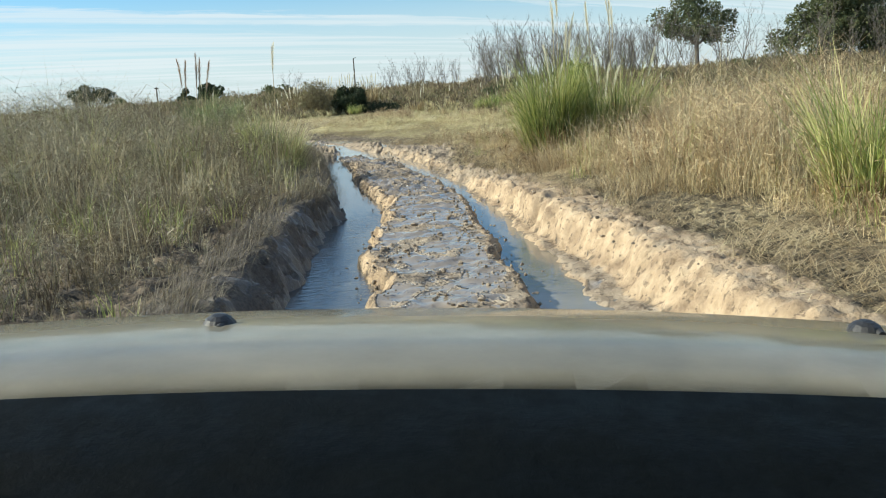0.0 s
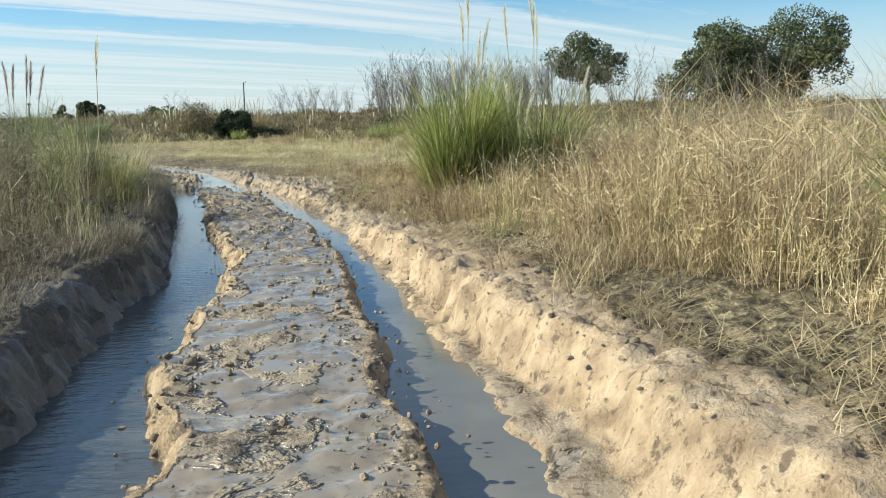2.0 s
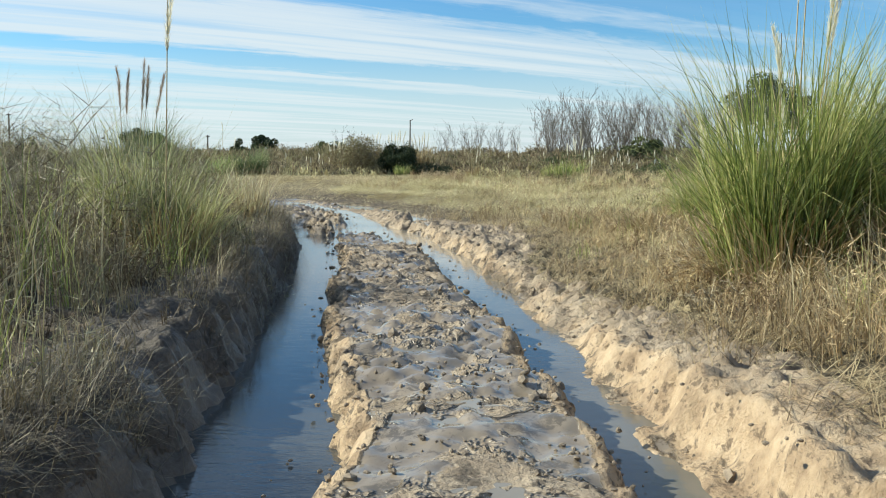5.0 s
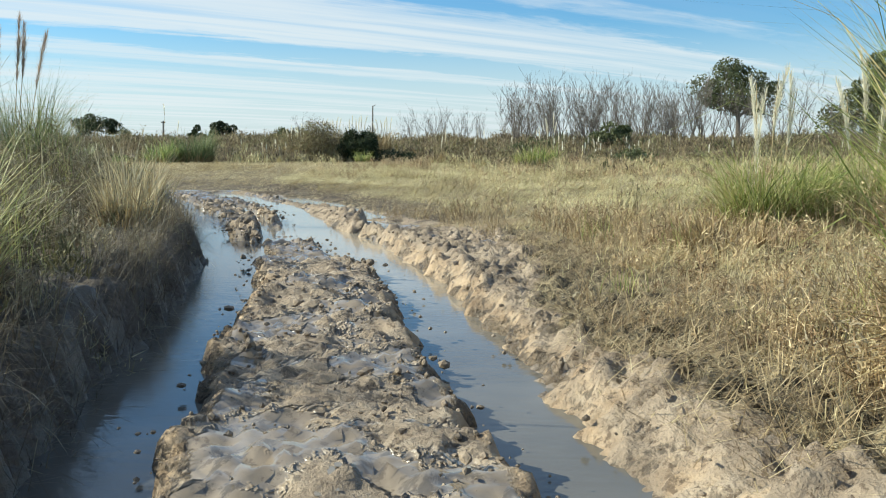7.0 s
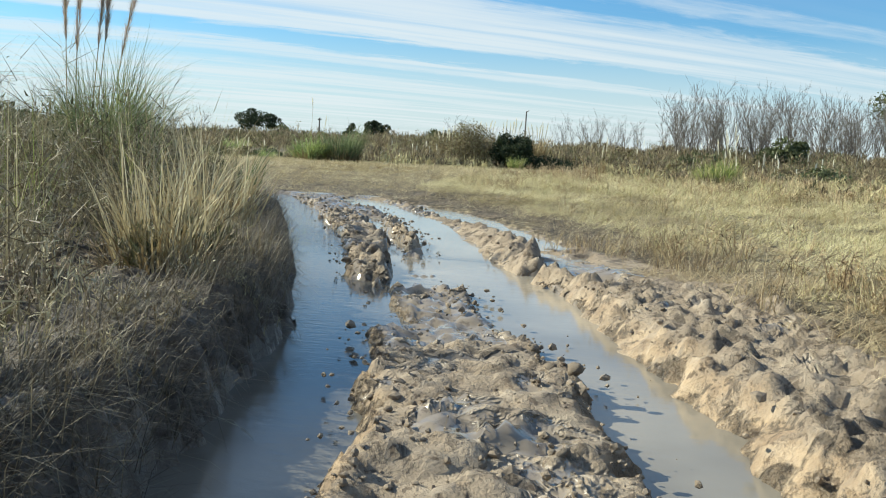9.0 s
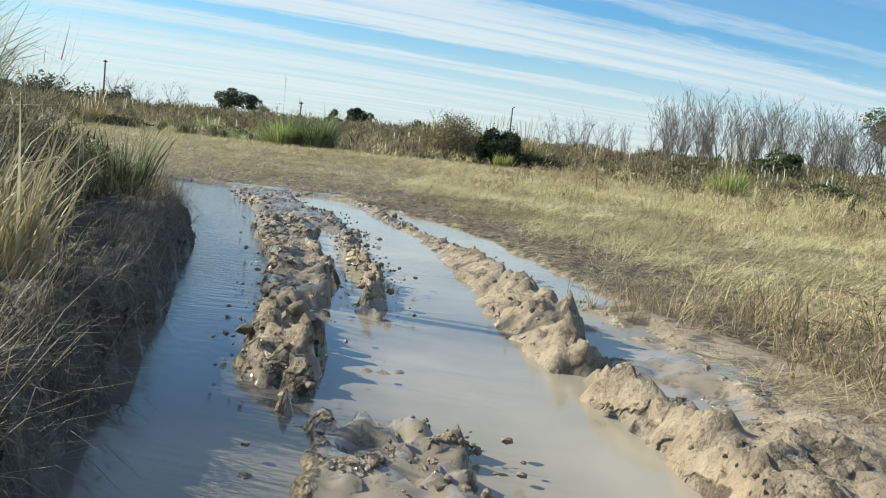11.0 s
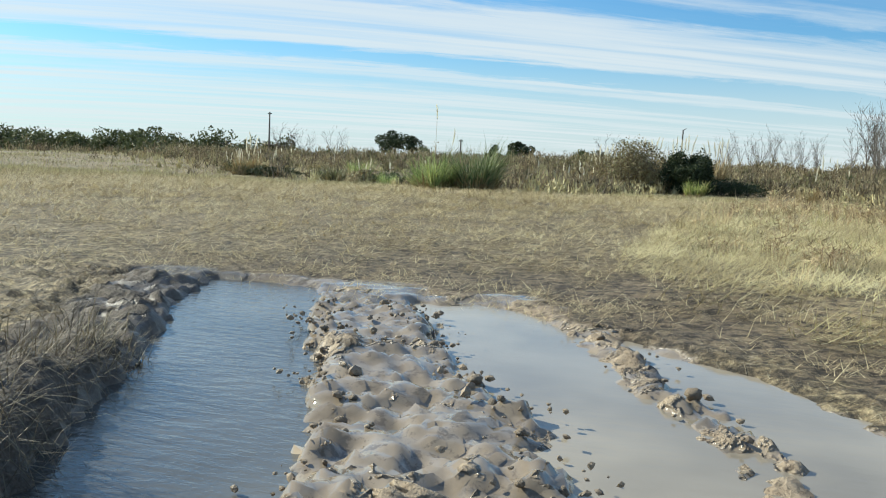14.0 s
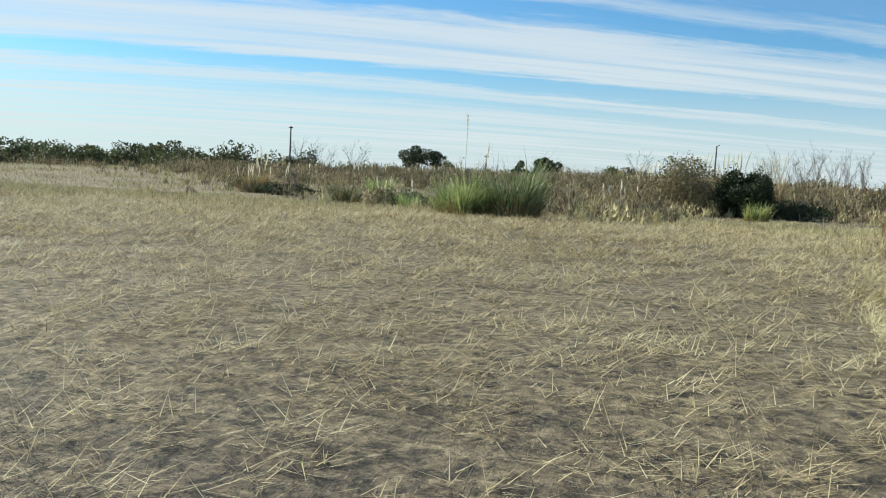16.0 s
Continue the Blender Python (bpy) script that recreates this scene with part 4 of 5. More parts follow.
# straw lying flat
def straw_keep(x, y):
    lim = np.maximum(right_edge(y), at(PE_, y))
    beside = smooth(x - lim - 0.8 * apron(y), -0.15, 0.25) * (1 - smooth(x - right_edge(y), 2.0, 3.5)) * (0.5 + 0.5 * smooth(y, 20, 26))
    field = smooth(y, 32.5, 33.8) * np.clip(1.45 - np.hypot(x + 8, y - 37) / 26, 0.12, 1)
    return np.where(y < 32.6, beside, field) * np.clip(clumpy(x, y, 3.6, 99) * 2.6 - 0.85, 0.06, 1)


x, y = scatter(1150000, -32, 3, 3.5, 60, straw_keep)
n = len(x)
base = np.stack([x, y, ground_z(x, y) + rng.uniform(0.0, 0.035, n)], -1)
dist = np.where(y < 31, np.abs(x - mid(y)), np.hypot(x + 6, y - 31))
drift = 2.4 * fbm(x, y, 0.5, 2, 120)
sets = [slivers(base, rng.uniform(0.04, 0.24, n) * (1 + dist / 26), 0.0024 + 0.00040 * dist, drift + rng.normal(0.6, 1.6, n), rng.uniform(1.05, 1.58, n), rng.uniform(-0.4, 0.5, n))]
stuff("straw", sets, M_STRAW, "flattened dry straw lying over the bare soil", "straw")
x, y = scatter(150000, -2, 6, 3.5, 25, lambda x, y: smooth(x - right_edge(y) - apron(y), -0.05, 0.30) * (1 - smooth(x - right_edge(y), 1.3, 2.4)) * np.clip(clumpy(x, y, 1.1, 121) * 1.8 - 0.30, 0, 1))
n = len(x)
base = np.stack([x, y, ground_z(x, y) + rng.uniform(0.0, 0.04, n)], -1)
stuff("straw", [blades(base, rng.uniform(0.05, 0.40, n), 0.0042, 0.6 + rng.normal(0, 1.2, n), rng.uniform(1.15, 1.55, n), rng.uniform(-0.1, 0.3, n))], M_LITTER, "long flattened straw and dead stems on the bank", "straw")

# combed-down grass beside the pools
def flat_keep(x, y):
    lim = np.maximum(right_edge(y), at(PE_, y)) + 0.35 + apron(y)
    return smooth(x - lim + 0.5 * fbm(x, y, 1.2, 3, 144), 0.1, 0.9) * (1 - smooth(x - lim, 7, 13)) * np.clip(clumpy(x, y, 1.6, 145) * 2.0 - 0.35, 0.1, 1) * smooth(y, 17, 20) * (1 - smooth(y, 40, 48))


x, y = scatter(330000, -6, 12, 17, 48, flat_keep)
n = len(x)
base = np.stack([x, y, ground_z(x, y) + rng.uniform(0.0, 0.09, n) * clumpy(x, y, 1.6, 145)], -1)
away = np.minimum(np.maximum(y - 14, 2), 4 + np.hypot(x + 5, y - 29))
stuff("flattened_grass", [slivers(base, rng.uniform(0.08, 0.42, n), 0.0026 + 0.00030 * away, 0.4 + 2.0 * fbm(x, y, 0.45, 2, 146) + rng.normal(0, 0.9, n), rng.uniform(1.0, 1.52, n), rng.uniform(0, 0.4, n))],
      M_GRASS, "yellow-green grass combed flat beside the pools", "grass")

# bent dead grass heaped up along the trodden edge
x, y = scatter(1300, -2, 5, 9, 27.5, lambda x, y: smooth(x - right_edge(y) - apron(y), 0.10, 0.45) * (1 - smooth(x - right_edge(y) - apron(y), 1.2, 2.6)) * clumpy(x, y, 0.9, 133))
tone = np.repeat(rng.uniform(0, 1, len(x)), 42)
size_ = np.repeat(rng.uniform(0.22, 0.62, len(x)), 42)
x, y = tussocks(x, y, 42, 0.09)
n = len(x)
az = rng.uniform(0, 6.28, n)
stuff("dead_grass", [(*long_blades(np.stack([x, y, ground_z(x, y) - 0.01], -1), size_ * rng.uniform(0.5, 1.2, n), 0.0045, az, np.abs(rng.normal(0.5, 0.35, n)), rng.uniform(0.4, 1.5, n), az + rng.uniform(0.3, 2.8, n)), tone)],
      M_LITTER, "bent dead grass heaped beside the trodden mud", "grass")

# sparse standing tufts on the flattened field
def tuft_keep(x, y):
    return smooth(y, 33.3, 35.0) * np.clip(clumpy(x, y, 0.6, 101) * 1.8 - 0.8, 0.0, 1) * (0.22 + 0.78 * smooth(y - 0.15 * (x + 10), 45, 56))


x, y = tussocks(*scatter(30000, -50, -3, 33, 68, tuft_keep), 14, 0.09)
stand("tufts", x, y, (0.07 + 0.24 * smooth(y - 0.15 * (x + 10), 44, 60)) * rng.uniform(0.4, 1.1, len(x)), 0.003 + 0.00055 * np.hypot(x + 6, y - 31), M_GRASS, "thin upright tufts of dry grass on the field", 0.7, 0.7, "grass", 0.0, slivers)


# scrub over the flat land behind
def scrub_keep(x, y):
    open_field = smooth(-0.30 * (y - 30) - x, 0, 12) * (1 - smooth(y, 88, 125))
    return (np.clip(clumpy(x, y, 0.16, 105) * 1.7 - 0.25, 0.06, 1) * (1 - 0.9 * open_field)
            * smooth(y + 3 * fbm(x, y, 0.2, 2, 109) + 0.42 * np.minimum(x + 12, 0), 57, 61) * (1 - 0.9 * smooth(-(x + 6.5) - 0.74 * (y - 32), 0, 9) * (1 - smooth(y, 160, 172))) * (1 - (x > -10.6 - 0.095 * (y - 62)) * (x < 1.0) * (y < 84)))


def scrub_height(x, y):
    return (0.25 + 0.75 * clumpy(x, y, 0.16, 105) ** 1.5 + 0.6 * clumpy(x, y, 0.45, 106) ** 2) * (0.8 + 0.95 * smooth(y, 62, 105))


x, y = fan(11000, 55, 190, 0.85, 0.62, scrub_keep)
stuff("scrub", sprigs(x, y, scrub_height(x, y), 0.012 + 0.0006 * (y - 30), 0.4, 4), M_SCRUB, "brown and olive scrub covering the flat land", "scrub")
x, y = fan(40000, 55, 190, 0.85, 0.62, scrub_keep)
stand("scrub_grass", x, y, scrub_height(x, y) * 0.8, 0.012 + 0.0008 * (y - 30), M_SCRUB, "rough yellow-brown grass between the scrub", 0.5, 0.6, "grass", 0.0, slivers)
def mounds(x, y, height, each):
    """Low rounded plants: fine upright leaves and stems filling a dome."""
    n = len(x)
    i = np.repeat(np.arange(n), each)
    m = len(i)
    d = rng.normal(0, 1, (m, 3))
    d /= np.linalg.norm(d, axis=1)[:, None]
    d *= (rng.uniform(0.15, 1, m) ** 0.5)[:, None]
    h = height[i]
    wide_ = (height * rng.uniform(0.45, 0.95, n))[i]
    p = np.stack([x[i] + d[:, 0] * wide_, y[i] + d[:, 1] * wide_, ground_z(x, y)[i] + np.abs(d[:, 2]) * h * 0.9], -1)
    size = (0.07 + 0.0011 * (y[i] - 50) + 0.05 * rng.uniform(0, 1, m)) * np.where(y[i] < 40, 0.42, 1.0)
    return [slivers(p, size * rng.uniform(1.2, 3.2, m), size * 0.50, rng.uniform(0, 6.28, m), rng.uniform(0.0, 1.1, m), rng.uniform(0, 0.8, m), rng.uniform(0, 3.14, m))]


# dark mounds added to deepen the shade on this side of the thicket
x, y = scatter(420, -13, -2, 15.5, 29, left_keep)
stuff("thicket", mounds(x, y, left_height(x, y) * 0.85, 260), M_OLIVE_SCRUB, "dark grey-olive bushy weeds added to deepen the bank's shade", "weeds")
x, y = fan(7600, 55, 170, 0.80, 0.55, scrub_keep)
stuff("scrub", mounds(x, y, scrub_height(x, y) * rng.uniform(0.5, 1.0, len(x)), 46), M_BROWN_SCRUB, "brown rounded scrub plants over the flat land", "scrub")
def meadow_keep(x, y):
    return smooth(x + 0.10 * (y - 33) + 2.0 * fbm(x, y, 0.3, 2, 139), 0.0, 4.0) * np.clip(clumpy(x, y, 0.30, 140) * 2 - 0.65, 0, 1) * (0.25 + 0.75 * smooth(y, 34, 50))


for material, count, tall_, label in ((M_BROWN_SCRUB, 1500, 0.42, "low brown shrubby plants scattered in the dry grass"), (M_OLIVE_SCRUB, 1000, 0.40, "low olive plants scattered in the dry grass"), (M_GRASS, 1500, 0.40, "pale grass tussocks scattered in the field")):
    x, y = scatter(count, -4, 34, 27, 64, meadow_keep)
    stuff("meadow_plants", mounds(x, y, (0.16 + tall_ * clumpy(x, y, 0.5, 141)) * rng.uniform(0.5, 1.2, len(x)) * (0.7 + 0.5 * smooth(y, 40, 60)), 46), material, label, "weeds")
x, y = scatter(36000, -15, 6, 58, 86, lambda x, y: np.clip(clumpy(x, y, 0.5, 142) * 1.5 - 0.2, 0.1, 1))
stand("field_grass", x, y, 0.14 + 0.16 * clumpy(x, y, 0.3, 143), 0.030, M_GRASS, "short dry grass on the ground before the dark bush", 0.8, 0.6, "grass", 0.0, slivers)
x, y = fan(4200, 54, 130, 0.80, 0.55, lambda x, y: scrub_keep(x, y + 3) * np.clip(clumpy(x, y, 0.25, 116) * 2 - 0.6, 0, 1))
stuff("scrub_grass", mounds(x, y, (0.3 + 0.5 * clumpy(x, y, 0.5, 117)) * rng.uniform(0.5, 1.2, len(x)), 50), M_GRASS, "pale straw tussocks among the scrub", "grass")
x, y = fan(5200, 57, 170, 0.80, 0.55, lambda x, y: scrub_keep(x, y) * np.clip(clumpy(x, y, 0.12, 115) * 2 - 0.5, 0, 1))
stuff("scrub", mounds(x, y, scrub_height(x, y) * rng.uniform(0.5, 1.1, len(x)), 50), M_OLIVE_SCRUB, "grey-olive rounded scrub plants over the flat land", "scrub")
x, y = scatter(1000, -90, 60, 60, 130, lambda x, y: scrub_keep(x, y) * np.clip(clumpy(x, y, 0.1, 107) * 1.6 - 0.5, 0, 1))
n = len(x)
base = np.stack([x, y, ground_z(x, y)], -1)
tops = scrub_height(x, y) + rng.uniform(0.1, 0.9, n)
az = rng.uniform(0, 6.28, n)
sets = [blades(base, tops, 0.02, az, 0.05, 0.05, 0.0)]
base[:, 2] += tops * 0.72
sets += [blades(base, rng.uniform(0.35, 0.7, n), 0.08, az + k, 0.06, 0.15, k) for k in (0.0, 1.6)]
stuff("reed_plumes", sets, M_PLUME, "pale reed plumes standing out of the scrub", "reeds")


x, y = fan(220000, 55, 178, 1.25, 0.2, lambda x, y: np.clip(clumpy(x, y, 0.35, 118) * 1.5 - 0.2, 0.15, 1) * smooth(-(x + 4) - 0.45 * (y - 32), 0, 8))
stand("field_grass", x, y, 0.16 + 0.22 * clumpy(x, y, 0.2, 119), 0.014 + 0.0006 * (y - 40), M_GRASS, "short dry grass on the far part of the field", 0.7, 0.6, "grass", 0.0, slivers)

x, y = scatter(330, 1, 62, 112, 127, lambda x, y: 0.35 + 0.65 * clumpy(x, y, 0.2, 131))
stuff("brush", mounds(x, y, rng.uniform(1.0, 2.4, len(x)), 80), M_BROWN_SCRUB, "brown brushwood at the foot of the bare grove", "scrub")
x, y = scatter(60, 1, 62, 110, 128, lambda x, y: clumpy(x, y, 0.2, 132))
stuff("brush", mounds(x, y, rng.uniform(1.2, 2.8, len(x)), 110), M_LEAF, "dark olive shrubs at the foot of the bare grove", "scrub")

# ---- pampas grass ----
def plume_mesh(length, material, seed):
    r = np.random.default_rng(seed)
    n = 170
    t = r.uniform(0, 1, n)
    rad = 0.040 * np.sin(np.pi * np.clip(t * 0.92 + 0.06, 0, 1)) ** 0.7
    az = r.uniform(0, 2 * np.pi, n)
    base = np.stack([np.cos(az) * rad * 0.25 + 0.22 * length * t ** 2, np.sin(az) * rad * 0.25, t * length], -1)
    return gather("plume", [blades(base, 0.06 + 1.5 * rad, 0.006, az, r.uniform(0.15, 0.5, n), r.uniform(0.2, 0.7, n))], material)


PLUMES = {False: [plume_mesh(0.42 + 0.06 * i, M_PLUME, 300 + i) for i in range(3)],
          True: [plume_mesh(0.45 + 0.06 * i, M_PLUME_DARK, 310 + i) for i in range(3)]}


def pampas(x, y, height, spread, count, stalks, dry=False, dark=False, label="", seed=0, width=0.017, plume_scale=1.2, leaves=None, droop=0.6, loose=0.11):
    """A clump: arching leaves from one root, and upright culms that carry plumes. stalks: (dx, dy, top)."""
    r = np.random.default_rng(500 + seed)
    z = float(ground_z(x, y)) - 0.02
    root = new("pampas_clump")
    root.location = (x, y, z)
    tagged(root, label or "green pampas grass clump with arching leaves", "pampas grass")
    # several tight bundles make up the clump
    k = max(5, int(9 * spread))
    ba, bq = r.uniform(0, 2 * np.pi, k), np.sqrt(r.uniform(0, 1, k)) * spread * 0.40
    tall = r.uniform(0.65, 1.1, k)
    i = r.integers(0, k, count)
    bx, by = np.cos(ba[i]) * bq[i] + r.normal(0, 0.045 + 0.02 * spread, count), np.sin(ba[i]) * bq[i] + r.normal(0, 0.045 + 0.02 * spread, count)
    base = np.stack([bx, by, np.zeros(count)], -1)
    q = np.hypot(bx, by)
    az = np.arctan2(by, bx) + r.normal(0, 0.9, count)
    lean = np.abs(r.normal(0.04, loose, count)) + 0.40 * q / max(spread, 0.1)
    leaf = (*long_blades(base, height * tall[i] * r.uniform(0.45, 1.3, count), width * r.uniform(0.5, 1.15, count), az, lean, np.abs(r.normal(droop, 0.55, count)), az + r.uniform(0.3, 2.8, count)), r.uniform(0, 1, k)[i])
    part("leaves", gather("leaves", [leaf], leaves or (M_PAMPAS_DRY if dry else M_PAMPAS)), None, root)
    low = count // 2
    a2 = r.uniform(0, 2 * np.pi, low)
    skirt = blades(np.stack([np.cos(a2), np.sin(a2), np.zeros(low)], -1) * (spread * 0.35), height * r.uniform(0.2, 0.62, low), width, a2, r.uniform(0.15, 1.2, low), r.uniform(0.2, 0.9, low))
    part("dead_leaves", gather("dead_leaves", [skirt], M_PAMPAS_DRY), None, root, "dry brown leaves round the foot")
    for i, (dx, dy, top) in enumerate(stalks):
        bm = bmesh.new()
        bmesh.ops.create_cone(bm, segments=5, radius1=0.008, radius2=0.004, depth=top, cap_ends=True, matrix=Matrix.Translation((0, 0, top / 2)))
        culm = part("culm", bm, M_CULM, root)
        foot = Vector((dx * 0.4 - (0.3 if dark else 0.0), dy * 0.4, 0))
        head = Vector((dx, dy, top))
        culm.rotation_mode = "QUATERNION"
        culm.rotation_quaternion = (head - foot).to_track_quat("Z", "Y")
        culm.location = foot
        pl = part("plume", PLUMES[dark][i % 3], None, culm, "purple-brown feathery plume" if dark else "cream feathery plume")
        pl.location = (0, 0, top - 0.40 * plume_scale)
        pl.scale = (plume_scale * 0.62, plume_scale * 0.62, plume_scale)
        pl.rotation_euler = (0, 0, r.uniform(0, 6.28))
    return root


pampas(1.92, 16.4, 1.80, 0.95, 2200, [(0.2, 0.3, 3.0), (0.1, 0.2, 2.7), (0.4, 0.2, 2.4), (-0.05, 0.1, 2.0), (0.3, 0.0, 2.3)], label="tall green pampas clump with slender plumes", seed=1, droop=0.55, loose=0.10, width=0.012)
pampas(2.95, 16.2, 1.68, 0.95, 1800, [(-0.4, 0.1, 2.65), (0.0, 0, 2.7), (0.08, 0.15, 2.6), (0.8, 0.1, 1.85)], label="yellow-green pampas clump with cream plumes", seed=2, droop=0.8, loose=0.14, width=0.012)
pampas(3.80, 8.0, 1.25, 0.8, 1100, [], label="bright green pampas clump at the bank", seed=3, width=0.012, droop=0.6, loose=0.16)
pampas(2.55, 22.3, 1.10, 1.4, 2000, [(0.2, 0.2, 1.65), (0.4, 0.2, 1.5), (-0.05, 0.1, 1.2), (0.0, 0.3, 1.55)], label="arching pampas clump with white plumes", seed=4, width=0.010, plume_scale=1.6, droop=1.35, loose=0.38)
pampas(3.65, 22.4, 1.15, 1.4, 1800, [(0.05, 0.2, 1.85), (-0.15, 0.2, 1.5), (0.3, 0.3, 1.5), (0.5, 0.1, 1.6)], label="arching pampas clump with white plumes", seed=5, width=0.010, plume_scale=1.6, droop=1.35, loose=0.38)
pampas(-3.30, 17.0, 1.25, 1.0, 1500, [(0.15, 0, 2.25)], label="yellow-green pampas clump with a tall thin stalk", seed=6, droop=0.8, loose=0.28, width=0.009, leaves=M_LEFT_CLUMP)
pampas(-7.10, 26.0, 1.6, 1.3, 1300, [(-0.55, 0, 2.45), (-0.45, 0.1, 2.3), (-0.05, 0, 2.4), (0.05, 0, 2.45), (0.25, 0.1, 2.3)], dark=True, label="pampas clump with dark nodding plumes", seed=8, width=0.012, plume_scale=1.7, leaves=M_REED_DARK, droop=0.8)
pampas(-3.80, 21.2, 0.80, 0.6, 200, [], dry=True, label="straw-coloured clump of stiff dry stems", seed=9, leaves=M_TALL, width=0.013, droop=0.3, loose=0.18)
pampas(-4.55, 23.3, 0.80, 0.8, 260, [], dry=True, label="straw-coloured clump of stiff dry stems", seed=10, leaves=M_TALL, width=0.013, droop=0.3, loose=0.18)
pampas(-6.0, 27.2, 0.66, 0.5, 240, [], label="dark green spiky tuft at the end of the thicket", seed=13, leaves=M_REED_DARK, width=0.012, droop=0.45)
pampas(-15.75, 56.3, 1.45, 1.6, 900, [(0.1, 0, 2.95), (0.8, 0, 2.1)], label="green reed clump with arching leaves and a tall plume", seed=11, width=0.030, leaves=M_REED, droop=1.0, loose=0.3)
pampas(-14.3, 56.6, 1.72, 1.8, 900, [], label="dark green upright reed clump on the field", seed=12, width=0.030, leaves=M_REED_DARK, droop=0.7, loose=0.22)
for i, (px_, py_, hh) in enumerate([(-16.5, 92, 2.3), (-13.4, 92.5, 2.9), (-11.2, 93, 3.1), (-8.9, 93, 2.9)]):
    pampas(px_, py_, hh, 1.9, 350, [(0.0, 0, hh + 0.5), (0.5, 0, hh + 0.7), (-0.4, 0, hh + 0.4), (0.2, 0.2, hh + 0.6), (-0.7, 0.1, hh + 0.3), (0.8, 0.1, hh + 0.5)], dry=True, label="pale plumed grass behind the dark bush", seed=20 + i, width=0.05, plume_scale=2.6)
pampas(1.9, 50.0, 0.95, 1.6, 500, [], label="yellow-green clump on the field", seed=24, width=0.030)
pampas(3.2, 60.0, 1.2, 1.5, 500, [(-0.4, 0, 2.0), (0.0, 0, 2.4), (0.4, 0, 2.6), (0.5, 0.2, 2.3), (0.1, 0.2, 2.1)], label="grass clump with pale upright plumes", seed=25, width=0.03, plume_scale=1.6)
pampas(-41.5, 84.0, 1.5, 2.0, 500, [(0.0, 0, 2.6), (0.4, 0, 2.9), (0.7, 0.2, 2.5)], dry=True, label="pale straw clump with white plumes on the field", seed=26, width=0.05, plume_scale=2.6)
pampas(-34.0, 88.0, 1.4, 2.2, 500, [(0.3, 0, 2.2)], label="olive grass clump at the field's edge", seed=27, width=0.05, leaves=M_REED)
pampas(-22.0, 66.5, 0.8, 1.4, 400, [], label="low olive grass clump at the field's edge", seed=28, width=0.03, leaves=M_REED)
pampas(-8.9, 79.0, 1.0, 1.3, 350, [], label="low yellow-green clump beside the dark bush", seed=29, width=0.04)
pampas(-3.0, 74.0, 0.9, 1.3, 350, [(0.2, 0, 1.9), (0.5, 0, 2.3)], dry=True, label="pale grass clump with thin plumes", seed=31, width=0.035, plume_scale=1.8)
pampas(1.6, 20.4, 0.38, 0.9, 420, [], dry=True, label="low heap of dark dead grass", seed=30)


# ---- trees ----
def tube(bm, p0, p1, r0, r1, sides=5):
    """A tapered limb as a ring of quads."""
    d = (p1 - p0)
    q = d.to_track_quat("Z", "Y")
    rings = []
    for p, r in ((p0, r0), (p1, r1)):
        rings.append([bm.verts.new(p + q @ Vector((r * math.cos(6.2832 * i / sides), r * math.sin(6.2832 * i / sides), 0))) for i in range(sides)])
    for i in range(sides):
        bm.faces.new((rings[0][i], rings[0][(i + 1) % sides], rings[1][(i + 1) % sides], rings[1][i]))


def bare_tree(seed, height, stems=6):
    """Leafless multi-stemmed tree: a sheaf of slender stems that fork upwards into fine twigs."""
    r = np.random.default_rng(seed)
    root = new("bare_tree")
    wood, fine_ = bmesh.new(), bmesh.new()
    for i in range(stems):
        a, out = r.uniform(0, 6.28), r.uniform(0.05, 0.25)
        d = Vector((math.cos(a) * out, math.sin(a) * out, 1)).normalized()
        fork = Vector((math.cos(a) * 0.4, math.sin(a) * 0.4, -0.1)) * (stems > 1)
        bole = height * r.uniform(0.06, 0.22)
        tube(wood, fork, fork + d * bole, 0.014 * height, 0.010 * height, 6)
        fork = fork + d * bole
        for m in range(r.integers(3, 6)):
            b, wide_ = r.uniform(0, 6.28), r.uniform(0.15, 0.75)
            nd = (d + Vector((math.cos(b), math.sin(b), 0)) * wide_).normalized()
            reach, p, radius = height * r.uniform(0.58, 0.84) * (1 - 0.25 * wide_), fork, 0.0065 * height
            for k in range(6):
                nd = (nd + Vector((r.normal(0, 0.11), r.normal(0, 0.11), 0.09))).normalized()
                q = p + nd * (reach / 6)
                tube(wood if k < 4 else fine_, p, q, radius, radius * 0.76, 4)
                p, radius = q, radius * 0.76
                for j in range(2):
                    c = r.uniform(0, 6.28)
                    td = (nd + Vector((math.cos(c), math.sin(c), 0.1)) * r.uniform(0.4, 0.8)).normalized()
                    far_ = p + td * reach * r.uniform(0.14, 0.30)
                    tube(fine_, p, far_, max(radius * 0.5, 0.014), 0.009, 3)
                    for f in range(3):
                        c = r.uniform(0, 6.28)
                        foot = p.lerp(far_, r.uniform(0.3, 1.0))
                        tip = foot + (td + Vector((math.cos(c), math.sin(c), 0.5)) * 0.6).normalized() * reach * r.uniform(0.08, 0.17)
                        tube(fine_, foot, tip, 0.012, 0.006, 3)
    part("trunk", wood, M_BARK, root)
    part("twig_crown", fine_, M_TWIG, root, "fine bare grey-brown twigs")
    return tagged(root, "leafless grey-brown tree with forking limbs and fine twigs", "tree", "bare trees of the grove")


